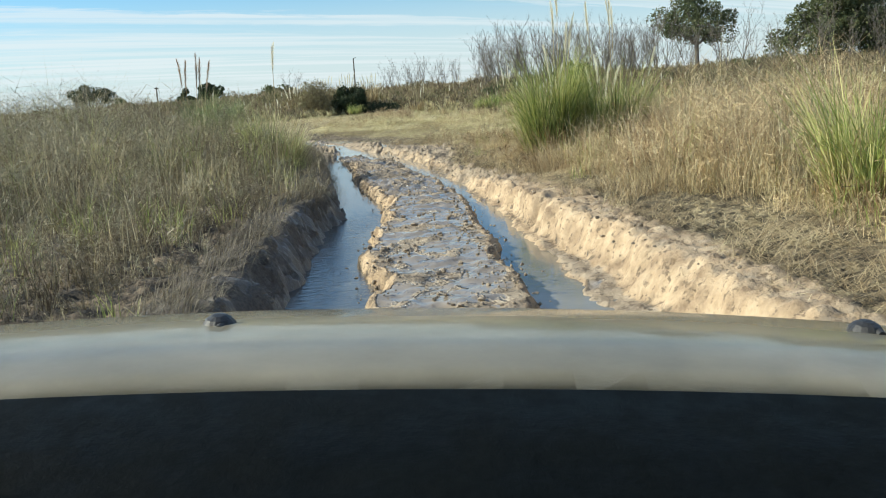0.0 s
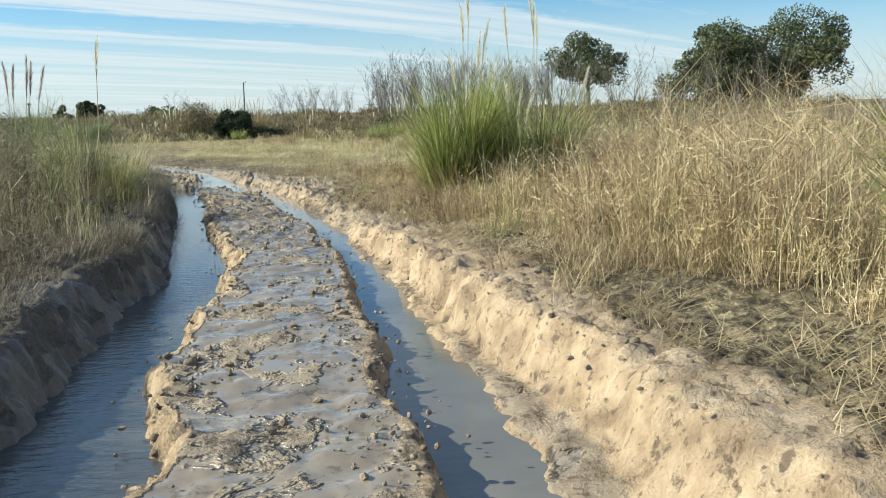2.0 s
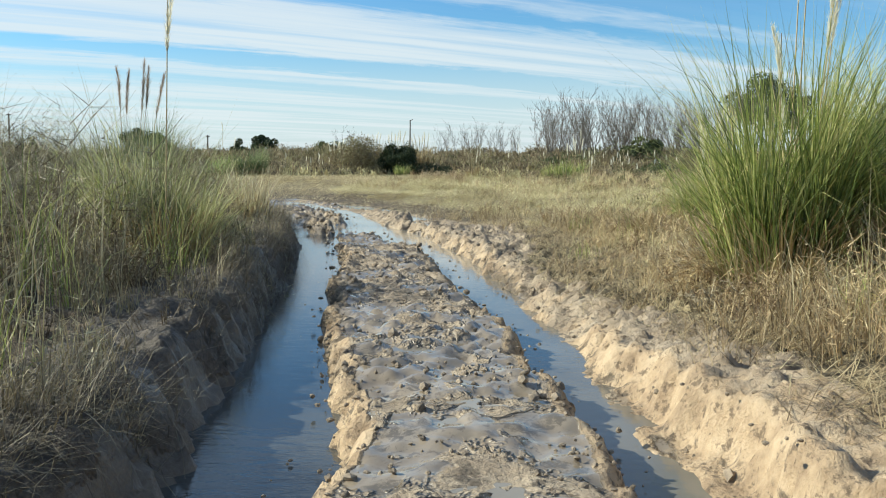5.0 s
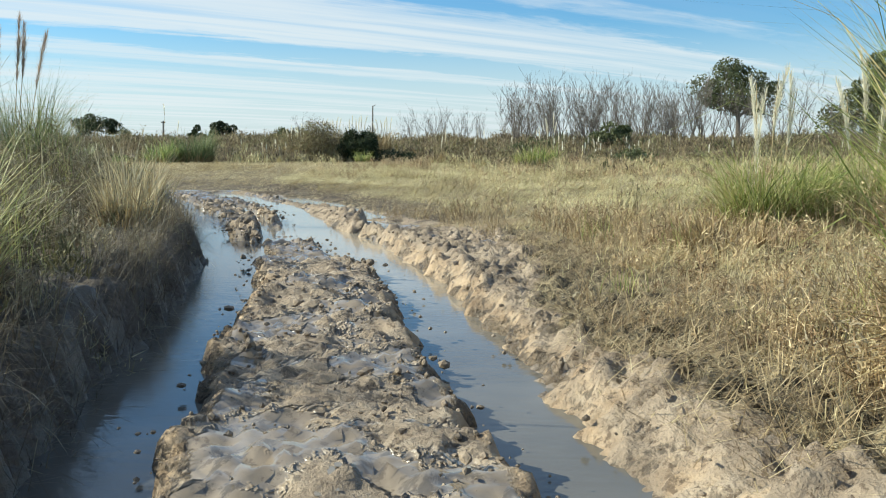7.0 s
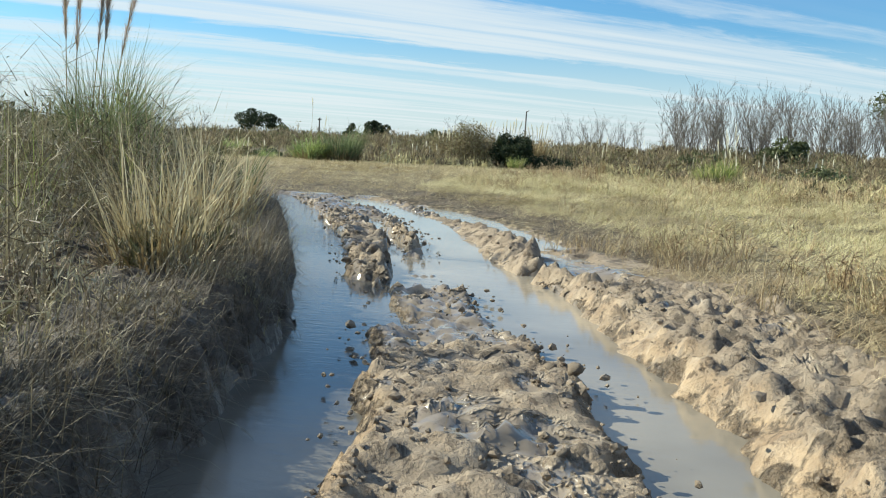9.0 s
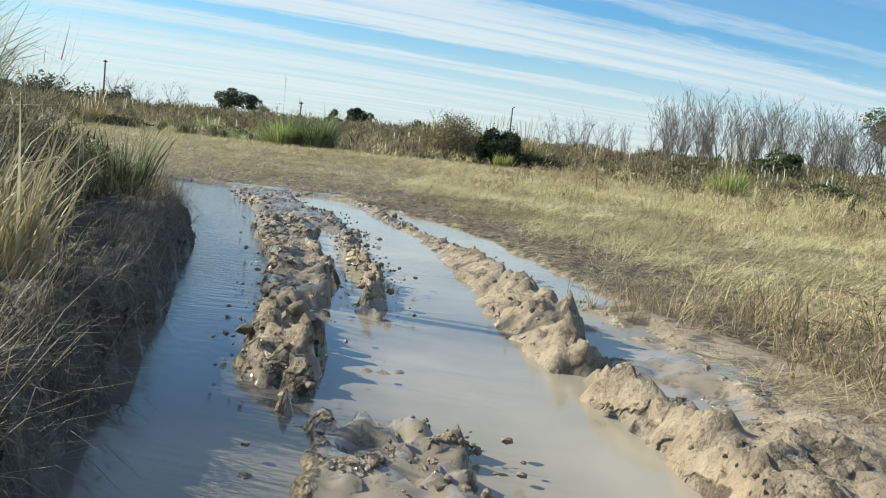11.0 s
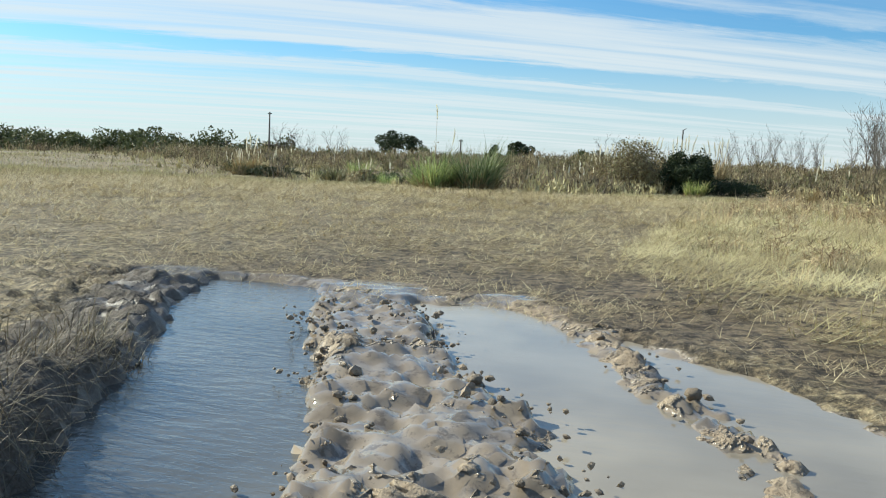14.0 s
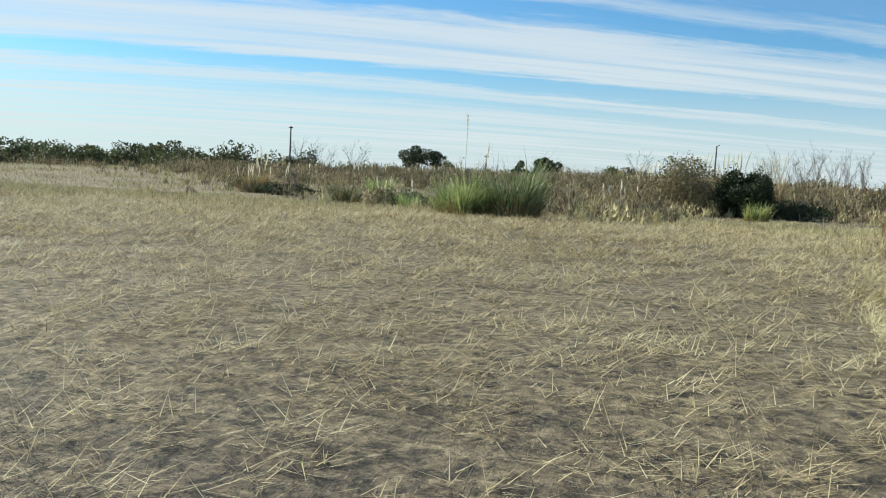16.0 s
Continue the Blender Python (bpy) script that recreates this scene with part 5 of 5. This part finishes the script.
def leaf_cloud(r, centre, size, count, leaf):
    p = r.normal(0, 1, (count, 3))
    p /= np.linalg.norm(p, axis=1)[:, None]
    p *= (r.uniform(0.25, 1.0, count) ** 0.45)[:, None]
    p = p * np.array(size) + np.array(centre)
    u, v = r.normal(0, 1, (count, 3)), r.normal(0, 1, (count, 3))
    u *= (leaf / np.linalg.norm(u, axis=1))[:, None]
    v *= (leaf * 0.6 / np.linalg.norm(v, axis=1))[:, None]
    verts = np.stack([p - u, p - v, p + u, p + v], 1).reshape(-1, 3)
    return verts, np.arange(4 * count).reshape(-1, 4), None


def leafy_tree(x, y, height, spread, clear, seed, material, label, count=6000, lumps=16, leaf=0.22):
    """Trunk with limbs that reach into a crown of leaf clumps with gaps."""
    r = np.random.default_rng(seed)
    root = new("tree")
    root.location = (x, y, float(ground_z(x, y)) - 0.1)
    tagged(root, label, "tree")
    wood = bmesh.new()
    top = Vector((r.normal(0, 0.2), r.normal(0, 0.2), height * 0.55))
    tube(wood, Vector((0, 0, -0.2)), top * 0.5, 0.028 * height, 0.022 * height, 7)
    tube(wood, top * 0.5, top, 0.022 * height, 0.012 * height, 6)
    sets = []
    for i in range(lumps):
        a, q = r.uniform(0, 6.28), math.sqrt(r.uniform(0, 1))
        zz = clear + (height - clear) * (0.12 + 0.78 * r.uniform(0, 1) * (1 - 0.55 * q * q))
        c = Vector((math.cos(a) * q * spread * 0.42, math.sin(a) * q * spread * 0.42, zz))
        size = spread * r.uniform(0.10, 0.20)
        sets.append(leaf_cloud(r, c, (size, size, size * r.uniform(0.6, 0.9)), count // lumps, leaf))
        tube(wood, top * r.uniform(0.45, 0.95), c, 0.010 * height, 0.004 * height, 4)
    part("trunk", wood, M_BARK, root)
    part("crown", gather("crown", sets, material), None, root, "dense uneven leaf clumps")
    return root


r_ = np.random.default_rng(77)
for i in range(16):
    u = i / 15
    px_, py_ = -50 + 31 * u + r_.normal(0, 1.2), 92 - 26 * u + r_.uniform(-1, 6)
    hh = r_.uniform(0.8, 1.35)
    tops_ = [(r_.normal(0, 0.4), r_.normal(0, 0.3), hh + r_.uniform(0.4, 0.9)) for _ in range(r_.integers(0, 4))]
    pampas(px_, py_, hh, r_.uniform(1.3, 2.0), 260, tops_, label="olive grass mound with pale plumes in the scrub" if tops_ else "olive grass mound at the edge of the field", seed=40 + i, width=0.05, plume_scale=1.7,
           leaves=(M_REED, M_OLIVE_SCRUB, M_PAMPAS_DRY, M_OLIVE_SCRUB)[i % 4], droop=1.0, loose=0.35)


def bush(x, y, width, height, seed, material, label, count=3500, leaf=0.07):
    r = np.random.default_rng(seed)
    root = new("bush")
    root.location = (x, y, float(ground_z(x, y)) - 0.05)
    tagged(root, label, "bush")
    stems, sets = bmesh.new(), []
    lumps = 34
    for i in range(lumps):
        a, q = r.uniform(0, 6.28), math.sqrt(r.uniform(0, 1))
        size = width * r.uniform(0.15, 0.24)
        c = Vector((math.cos(a) * q * width * 0.40, math.sin(a) * q * width * 0.34, height * (0.12 + 0.70 * r.uniform() * (1 - 0.55 * q * q))))
        sets.append(leaf_cloud(r, c, (size, size, height * r.uniform(0.13, 0.25)), count // lumps, leaf))
        sets.append(leaf_cloud(r, c, (size * 1.35, size * 1.35, height * 0.3), count // (5 * lumps), leaf * 0.8))
        tube(stems, Vector((0, 0, 0)), c, 0.03, 0.012, 4)
    part("stems", stems, M_BARK, root)
    part("foliage", gather("foliage", sets, material), None, root)
    return root


bush(-9.9, 85.0, 3.1, 3.5, 41, M_LEAF_DARK, "dense dark green bush on the field", 15000, 0.095)
bush(-13.6, 86.0, 5.6, 3.6, 42, M_SHRUB, "olive bush beside the dark bush", 9000, 0.08)
# flat dark foliage built where the tall bush casts its shadow
bush(-7.2, 86.0, 4.8, 1.3, 43, M_LEAF_DARK, "low dark foliage standing in for the tall bush's shadow", 3500, 0.07)
# dark foliage in place of the black shadow beside the pale plumed clump
bush(-38.0, 82.0, 4.0, 1.0, 49, M_LEAF_DARK, "low dark foliage standing in for shadow by the plumed clump", 2500, 0.08)
bush(3.4, 95.0, 3.2, 1.8, 44, M_LEAF, "low green bush in the scrub")
bush(-21.0, 75.0, 2.4, 1.2, 45, M_LEAF, "low green bush in the scrub")
leafy_tree(48.3, 183.0, 17.4, 17.0, 4.5, 51, M_LEAF, "tall olive-green gum tree with open crown", 10000, 34, 0.27)
leafy_tree(61.0, 150.0, 15.0, 20.0, 0.5, 52, M_LEAF, "broad olive-green tree above the weeds", 22000, 52, 0.27)
leafy_tree(74.0, 148.0, 17.5, 22.0, 0.5, 53, M_LEAF, "broad olive-green tree above the weeds", 22000, 52, 0.27)
leafy_tree(-71.0, 260.0, 7.6, 9.0, -2.5, 54, M_LEAF_DARK, "dark round evergreen tree on the horizon", 8000, 40, 0.33)
leafy_tree(-78.6, 260.0, 5.4, 7.0, -2.5, 55, M_LEAF_DARK, "low dark round evergreen tree on the horizon", 6500, 34, 0.33)
leafy_tree(-89.8, 220.0, 9.4, 12.5, 2.2, 56, M_LEAF_DARK, "dark flat-topped tree with an open crown", 4500, 13, 0.26)
leafy_tree(15.0, 118.0, 3.4, 7.5, 0.4, 57, M_LEAF, "low spreading tree among the bare grove", 3500, 14, 0.25)
r_ = np.random.default_rng(16)
for i in range(22):
    hx = -208 + 4.6 * i
    hh = 4.6 + 1.5 * math.sin(i * 0.9) + r_.uniform(-0.6, 0.9) + (0.8 if i == 15 else 0.0)
    leafy_tree(hx, 181 + r_.uniform(-4, 4), hh + 1.4, r_.uniform(11, 15), -1.6, 60 + i, M_LEAF, "dark olive hedge tree at the field's far edge", 2600, 30, 0.36)
for i, (hx, hy, hh, hw) in enumerate([(-106, 196, 4.2, 10), (-80, 215, 3.0, 8), (-45, 225, 3.0, 10)]):
    leafy_tree(hx, hy, hh + 0.6, hw, -1.6, 90 + i, M_LEAF, "low olive tree on the plain", 3500, 34, 0.32)

r_ = np.random.default_rng(15)
shrubs = [bush(0, 0, 2.4, 1.5, 46, M_SHRUB, "olive-brown shrub standing in the scrub", 600, 0.13), bush(0, 0, 3.0, 1.3, 47, M_LEAF, "grey-green shrub standing in the scrub", 600, 0.13),
          bush(0, 0, 1.8, 1.6, 48, M_SHRUB, "olive-brown shrub standing in the scrub", 600, 0.12)]
n_shrub = 0
while n_shrub < 95:
    ty = 62 + 95 * r_.uniform() ** 1.3
    tx = r_.uniform(-0.62, 0.55) * ty - 6
    if r_.uniform() > scrub_keep(np.array([tx]), np.array([ty]))[0] * 2.2 + 0.1 * (ty > 100) or abs(tx + 10.5) < 6 and ty < 92:
        continue
    k = r_.uniform(0.5, 1.15) * (0.8 + 0.4 * (ty > 100))
    m = pose(tx, ty, float(ground_z(tx, ty)) - 0.05, 0, 0, r_.uniform(0, 360))
    if n_shrub < 3:
        shrubs[n_shrub].matrix_basis = m
        cp = shrubs[n_shrub]
    else:
        cp = copy_thing(shrubs[n_shrub % 3], m)
        cp.scale = (k, k, k * r_.uniform(0.8, 1.2))
    tagged(cp, group="shrubs of the scrub")
    n_shrub += 1

r_ = np.random.default_rng(5)
bare = [bare_tree(80 + i, 8.6, 1 + i % 2) for i in range(5)]
spots = [(3.6 + 28.5 * (i + 0.5) / 60 + r_.normal(0, 0.6), 136 + r_.uniform(-9, 16), r_.uniform(0.75, 1.12)) for i in range(60)]
spots += [(32 + 26 * i / 12 + r_.normal(0, 0.6), 128 + r_.uniform(-8, 12), r_.uniform(0.8, 1.05)) for i in range(12)]
spots += [(-13 + 15 * i / 12 + r_.normal(0, 0.5), 168 + r_.uniform(-8, 8), r_.uniform(0.5, 0.85)) for i in range(12)]
for i, (tx, ty, k) in enumerate(spots):
    m = pose(tx, ty, float(ground_z(tx, ty)), 0, 0, r_.uniform(0, 360))
    if i < len(bare):
        bare[i].matrix_basis = m @ Matrix.Diagonal((k, k, k, 1))
    else:
        src = bare[i % len(bare)]
        cp = copy_thing(src, m)
        cp.scale = (k, k, k)
for tx, ty, k in ((-100.5, 188.0, 0.8), (-102.0, 190.0, 0.7), (-33.5, 186.0, 0.62), (-69.0, 150.0, 0.55), (-76.0, 153.0, 0.5), (-36.0, 79.0, 0.22)):
    cp = copy_thing(bare[1], pose(tx, ty, float(ground_z(tx, ty)), 0, 0, 40 * k))
    cp.scale = (k * 1.3, k * 1.3, k)
    tagged(cp, "lone leafless bushy tree on the plain", "tree", "lone bare trees")


# ---- poles and shed on the horizon ----
def utility_pole(x, y, height, label, lamp=False):
    root = new("utility_pole")
    root.location = (x, y, float(ground_z(x, y)) - 0.2)
    tagged(root, label, "pole", "poles on the horizon")
    bm = bmesh.new()
    tube(bm, Vector((0, 0, 0)), Vector((0.12, 0, height)), 0.20, 0.14, 8)
    part("post", bm, M_POLE, root)
    bm = bmesh.new()
    if lamp:
        tube(bm, Vector((0.12, 0, height - 0.15)), Vector((0.75, 0, height + 0.25)), 0.07, 0.10, 6)
        part("lamp_arm", bm, M_POLE, root)
    else:
        bmesh.ops.create_cube(bm, size=1, matrix=pose(0.12, 0, height - 0.3) @ Matrix.Diagonal((0.9, 0.16, 0.22, 1)))
        bmesh.ops.bevel(bm, geom=bm.edges[:], offset=0.02, segments=1, affect="EDGES")
        part("crossarm", bm, M_POLE, root)


utility_pole(-105.5, 190.0, 9.6, "dark wooden pole beside a low shed")
utility_pole(-25.6, 229.0, 8.6, "grey pole with a short lamp arm", True)
utility_pole(-66.5, 200.0, 4.9, "thin dark pole on the plain")


def shed(x, y):
    root = new("shed")
    root.location = (x, y, float(ground_z(x, y)))
    tagged(root, "low open shed with a dark flat roof", "shed")
    for i, (dx, dy) in enumerate(((-2.8, -1.8), (2.8, -1.8), (-2.8, 1.8), (2.8, 1.8))):
        bm = bmesh.new()
        tube(bm, Vector((dx, dy, -0.1)), Vector((dx, dy, 2.5)), 0.12, 0.11, 6)
        part("post", bm, M_POLE, root)
    bm = bmesh.new()
    bmesh.ops.create_cube(bm, size=1, matrix=pose(0, 0, 2.62, 0, 3, 0) @ Matrix.Diagonal((6.8, 4.6, 0.16, 1)))
    bmesh.ops.bevel(bm, geom=bm.edges[:], offset=0.03, segments=1, affect="EDGES")
    part("roof", bm, M_POLE, root)
    bm = bmesh.new()
    bmesh.ops.create_cube(bm, size=1, matrix=pose(0, 1.7, 1.2) @ Matrix.Diagonal((5.6, 0.15, 2.4, 1)))
    part("back_wall", bm, M_POLE, root)


shed(-106.6, 192.5)


# ---- clods of mud ----
def clod_mesh(seed, fine_):
    r = np.random.default_rng(seed)
    bm = bmesh.new()
    bmesh.ops.create_icosphere(bm, subdivisions=fine_, radius=1)
    shift = Vector(r.uniform(0, 50, 3))
    for v in bm.verts:
        v.co *= 1 + 0.55 * noise.noise(v.co * 1.3 + shift) + 0.30 * noise.noise(v.co * 3.1 + shift) + r.uniform(-0.05, 0.05)
    k = r.uniform(0.7, 1.2, 3)
    for v in bm.verts:
        v.co = Vector((v.co.x * k[0], v.co.y * k[1], v.co.z * 0.72 * k[2]))
    for f in bm.faces:
        f.smooth = fine_ > 1
    me = bpy.data.meshes.new("clod")
    bm.to_mesh(me)
    bm.free()
    me.materials.append(M_CLOD)
    return me


CLODS = [clod_mesh(700 + i, 2) for i in range(8)]
CRUMBS = [clod_mesh(720 + i, 1) for i in range(8)]


def clod_spots(n, r):
    """Along the rims of the ruts, thicker on the broken far part of the track."""
    out = []
    while len(out) < n:
        y = r.uniform(6, 33.2)
        if r.uniform() > 0.45 + 0.55 * float(smooth(y, 17, 23)):
            continue
        tab = (LR_, RL_, RT_)[r.choice(3, p=[0.38, 0.52, 0.10])]
        x = at(tab, y) + r.normal(0.05 if tab is RT_ else 0.0, 0.16)
        z = float(ground_z(x, y))
        if z > WATER + 0.01 or (z > WATER - 0.04 and r.uniform() < 0.05):
            out.append((x, y, max(z, WATER - 0.01)))
    return out


r_ = np.random.default_rng(9)
for i, (x, y, z) in enumerate(clod_spots(170, r_)):
    ob = part("clod", CLODS[i % 8], None, ground)
    s = 0.018 * math.exp(r_.normal(0, 0.38)) * (1 + 0.15 * float(smooth(y, 20, 26)))
    ob.matrix_basis = pose(x, y, z + 0.25 * s, r_.uniform(-25, 25), r_.uniform(-25, 25), r_.uniform(0, 360)) @ Matrix.Diagonal((s, s, s, 1))
vs_, ts_, o = [], [], 0
shapes = []
for me_ in CRUMBS:
    shapes.append((np.array([v.co[:] for v in me_.vertices]), np.array([p.vertices[:] for p in me_.polygons])))
for i, (x, y, z) in enumerate(clod_spots(2600, r_)):
    v, f = shapes[i % 8]
    s = 0.009 * math.exp(r_.normal(0, 0.5)) * (1 + 0.1 * float(smooth(y, 20, 26)))
    a = r_.uniform(0, 6.28)
    rot = np.array([[math.cos(a), -math.sin(a), 0], [math.sin(a), math.cos(a), 0], [0, 0, 1]])
    vs_.append(v @ rot.T * s + np.array([x + r_.normal(0, 0.12), y, z + 0.3 * s]))
    ts_.append(f + o)
    o += len(v)
for i in range(2600):
    y = r_.uniform(4.5, 21)
    x = at(LR_, y) + (at(RL_, y) - at(LR_, y)) * r_.uniform(0.03, 0.97)
    if r_.uniform() > float(clumpy(x, y, 2.2, 130)) * 1.3 - 0.25:
        continue
    v, f = shapes[i % 8]
    sz = 0.009 * math.exp(r_.normal(0, 0.55))
    vs_.append(v * sz + np.array([x, y, float(ground_z(x, y)) + 0.35 * sz]))
    ts_.append(f + o)
    o += len(v)
me = mesh_from("crumbs", np.concatenate(vs_), None, np.concatenate(ts_))
crumbs = part("crumbs", me, M_CLOD, ground)
tagged(crumbs, "small crumbs of dried mud along the ruts", kind="stuff")


# ---- the car that stands at the head of the track ----
def car():
    """Front end with bonnet, washer jets and dashboard; local y points ahead, z is counted from the driver's eye."""
    base_m = pose(0.243, 0.128, 1.619, 0, 4.1, 1.66)
    root = new("car")
    root.matrix_basis = base_m
    tagged(root, "front end of a dusty beige car with black dashboard", "car")
    rise = 1.42

    def sheet(name, ys, zs, half, sag, material, parent, label="", thick=0.02):
        """A curved panel across the car."""
        bm = bmesh.new()
        n = 24
        rows = []
        for y_, z_, w_ in zip(ys, zs, half):
            rows.append([bm.verts.new((w_ * (2 * i / n - 1), y_ - 0.05 * (2 * i / n - 1) ** 2, z_ - sag * abs(2 * i / n - 1) ** 2.2)) for i in range(n + 1)])
        for a, b in zip(rows, rows[1:]):
            for i in range(n):
                bm.faces.new((a[i], a[i + 1], b[i + 1], b[i]))
        ret = bmesh.ops.solidify(bm, geom=bm.faces[:], thickness=thick)
        for f in bm.faces:
            f.smooth = True
        return part(name, bm, material, parent, label)

    bonnet = sheet("bonnet", (0.745, 0.80, 0.9, 1.03, 1.25, 1.45, 1.65, 1.78, 1.82), (-0.275, -0.260, -0.262, -0.277, -0.318, -0.37, -0.44, -0.50, -0.56),
                   (0.78, 0.79, 0.80, 0.80, 0.80, 0.79, 0.77, 0.75, 0.74), 0.03, M_PAINT, root, "dusty beige bonnet with sky reflections")
    sheet("dashboard", (0.25, 0.45, 0.62, 0.735, 0.80), (-0.40, -0.31, -0.272, -0.259, -0.30), (0.74, 0.75, 0.76, 0.76, 0.76), 0.02, M_DASH, root, "matt black dashboard top", 0.03)
    for sx in (-0.252, 0.522):
        bm = bmesh.new()
        bmesh.ops.create_uvsphere(bm, u_segments=14, v_segments=8, radius=1)
        bmesh.ops.delete(bm, geom=[v for v in bm.verts if v.co.z < -0.1], context="VERTS")
        for v in bm.verts:
            v.co = Vector((v.co.x * 0.021, v.co.y * 0.026, v.co.z * 0.018))
        jet = part("washer_jet", bm, M_RUBBER, bonnet, "small black washer jet")
        jet.location = (sx, 1.03, -0.284 - 0.03 * abs(sx / 0.8) ** 2.2)
        bm = bmesh.new()
        bmesh.ops.create_cone(bm, segments=10, radius1=0.006, radius2=0.005, depth=0.012, cap_ends=True, matrix=pose(0.006, -0.022, 0.006, 90, 0, 0))
        part("nozzle", bm, M_RUBBER, jet)
    # wings, front panel and wheels carry the bonnet
    for sx in (-1, 1):
        bm = bmesh.new()
        prof = [(0.55, -0.36), (1.1, -0.36), (1.5, -0.42), (1.80, -0.58), (1.82, -1.05), (1.72, -1.08), (1.62, -0.86), (1.38, -0.74), (1.14, -0.86), (1.04, -1.08), (0.55, -1.08)]
        for dx in (0.79, 0.86):
            bm.faces.new([bm.verts.new((sx * dx, a, b)) for a, b in prof])
        bm.verts.ensure_lookup_table()
        k = len(prof)
        for i in range(k):
            j = (i + 1) % k
            bm.faces.new((bm.verts[i], bm.verts[j], bm.verts[k + j], bm.verts[k + i]))
        bmesh.ops.recalc_face_normals(bm, faces=bm.faces)
        part("wing", bm, M_PAINT, root)
        bm = bmesh.new()
        prof = [(0.0, 0.20), (0.10, 0.22), (0.12, 0.33), (0.09, 0.37), (-0.09, 0.37), (-0.12, 0.33), (-0.10, 0.22), (0.0, 0.20)]
        rings = []
        for i in range(28):
            a = 6.28318 * i / 28
            rings.append([bm.verts.new((px_, rr_ * math.cos(a), rr_ * math.sin(a))) for px_, rr_ in prof[:-1]])
        for i in range(28):
            for j in range(7):
                bm.faces.new((rings[i][j], rings[i][(j + 1) % 7], rings[(i + 1) % 28][(j + 1) % 7], rings[(i + 1) % 28][j]))
        bmesh.ops.recalc_face_normals(bm, faces=bm.faces)
        wheel = part("wheel", bm, M_RUBBER, root, "muddy black tyre")
        wheel.location = (sx * 0.74, 1.38, -1.12)
        bm = bmesh.new()
        bmesh.ops.create_cone(bm, segments=20, radius1=0.205, radius2=0.19, depth=0.14, cap_ends=True, matrix=pose(0, 0, 0, 0, 90, 0))
        part("rim", bm, M_POLE, wheel)
    bm = bmesh.new()
    bmesh.ops.create_cube(bm, size=1, matrix=pose(0, 1.80, -0.82) @ Matrix.Diagonal((1.66, 0.10, 0.46, 1)))
    bmesh.ops.bevel(bm, geom=bm.edges[:], offset=0.035, segments=2, affect="EDGES")
    part("front_panel", bm, M_PAINT, root)
    # unseen cabin round the driver's seat, closed at the sides to shade the dashboard
    shade_shell = [("roof", (0, -0.45, 0.30), (1.36, 1.5, 0.05)), ("shade_door", (-0.80, -0.2, -0.35), (0.06, 1.7, 1.2)), ("shade_door", (0.80, -0.2, -0.35), (0.06, 1.7, 1.2)),
             ("rear_wall", (0, -1.25, -0.4), (1.5, 0.06, 1.35)), ("floor_pan", (0, 0.25, -1.02), (1.5, 3.0, 0.06))]
    for name, c, d in shade_shell:
        bm = bmesh.new()
        bmesh.ops.create_cube(bm, size=1, matrix=pose(*c) @ Matrix.Diagonal((*d, 1)))
        bmesh.ops.bevel(bm, geom=bm.edges[:], offset=0.02, segments=2, affect="EDGES")
        part(name, bm, M_DASH if name == "floor_pan" else M_PAINT, root)
    for sx in (-1, 1):
        bm = bmesh.new()
        tube(bm, Vector((sx * 0.66, 0.28, 0.29)), Vector((sx * 0.78, 0.74, -0.30)), 0.035, 0.04, 8)
        part("windscreen_pillar", bm, M_PAINT, root)
    return root


car()
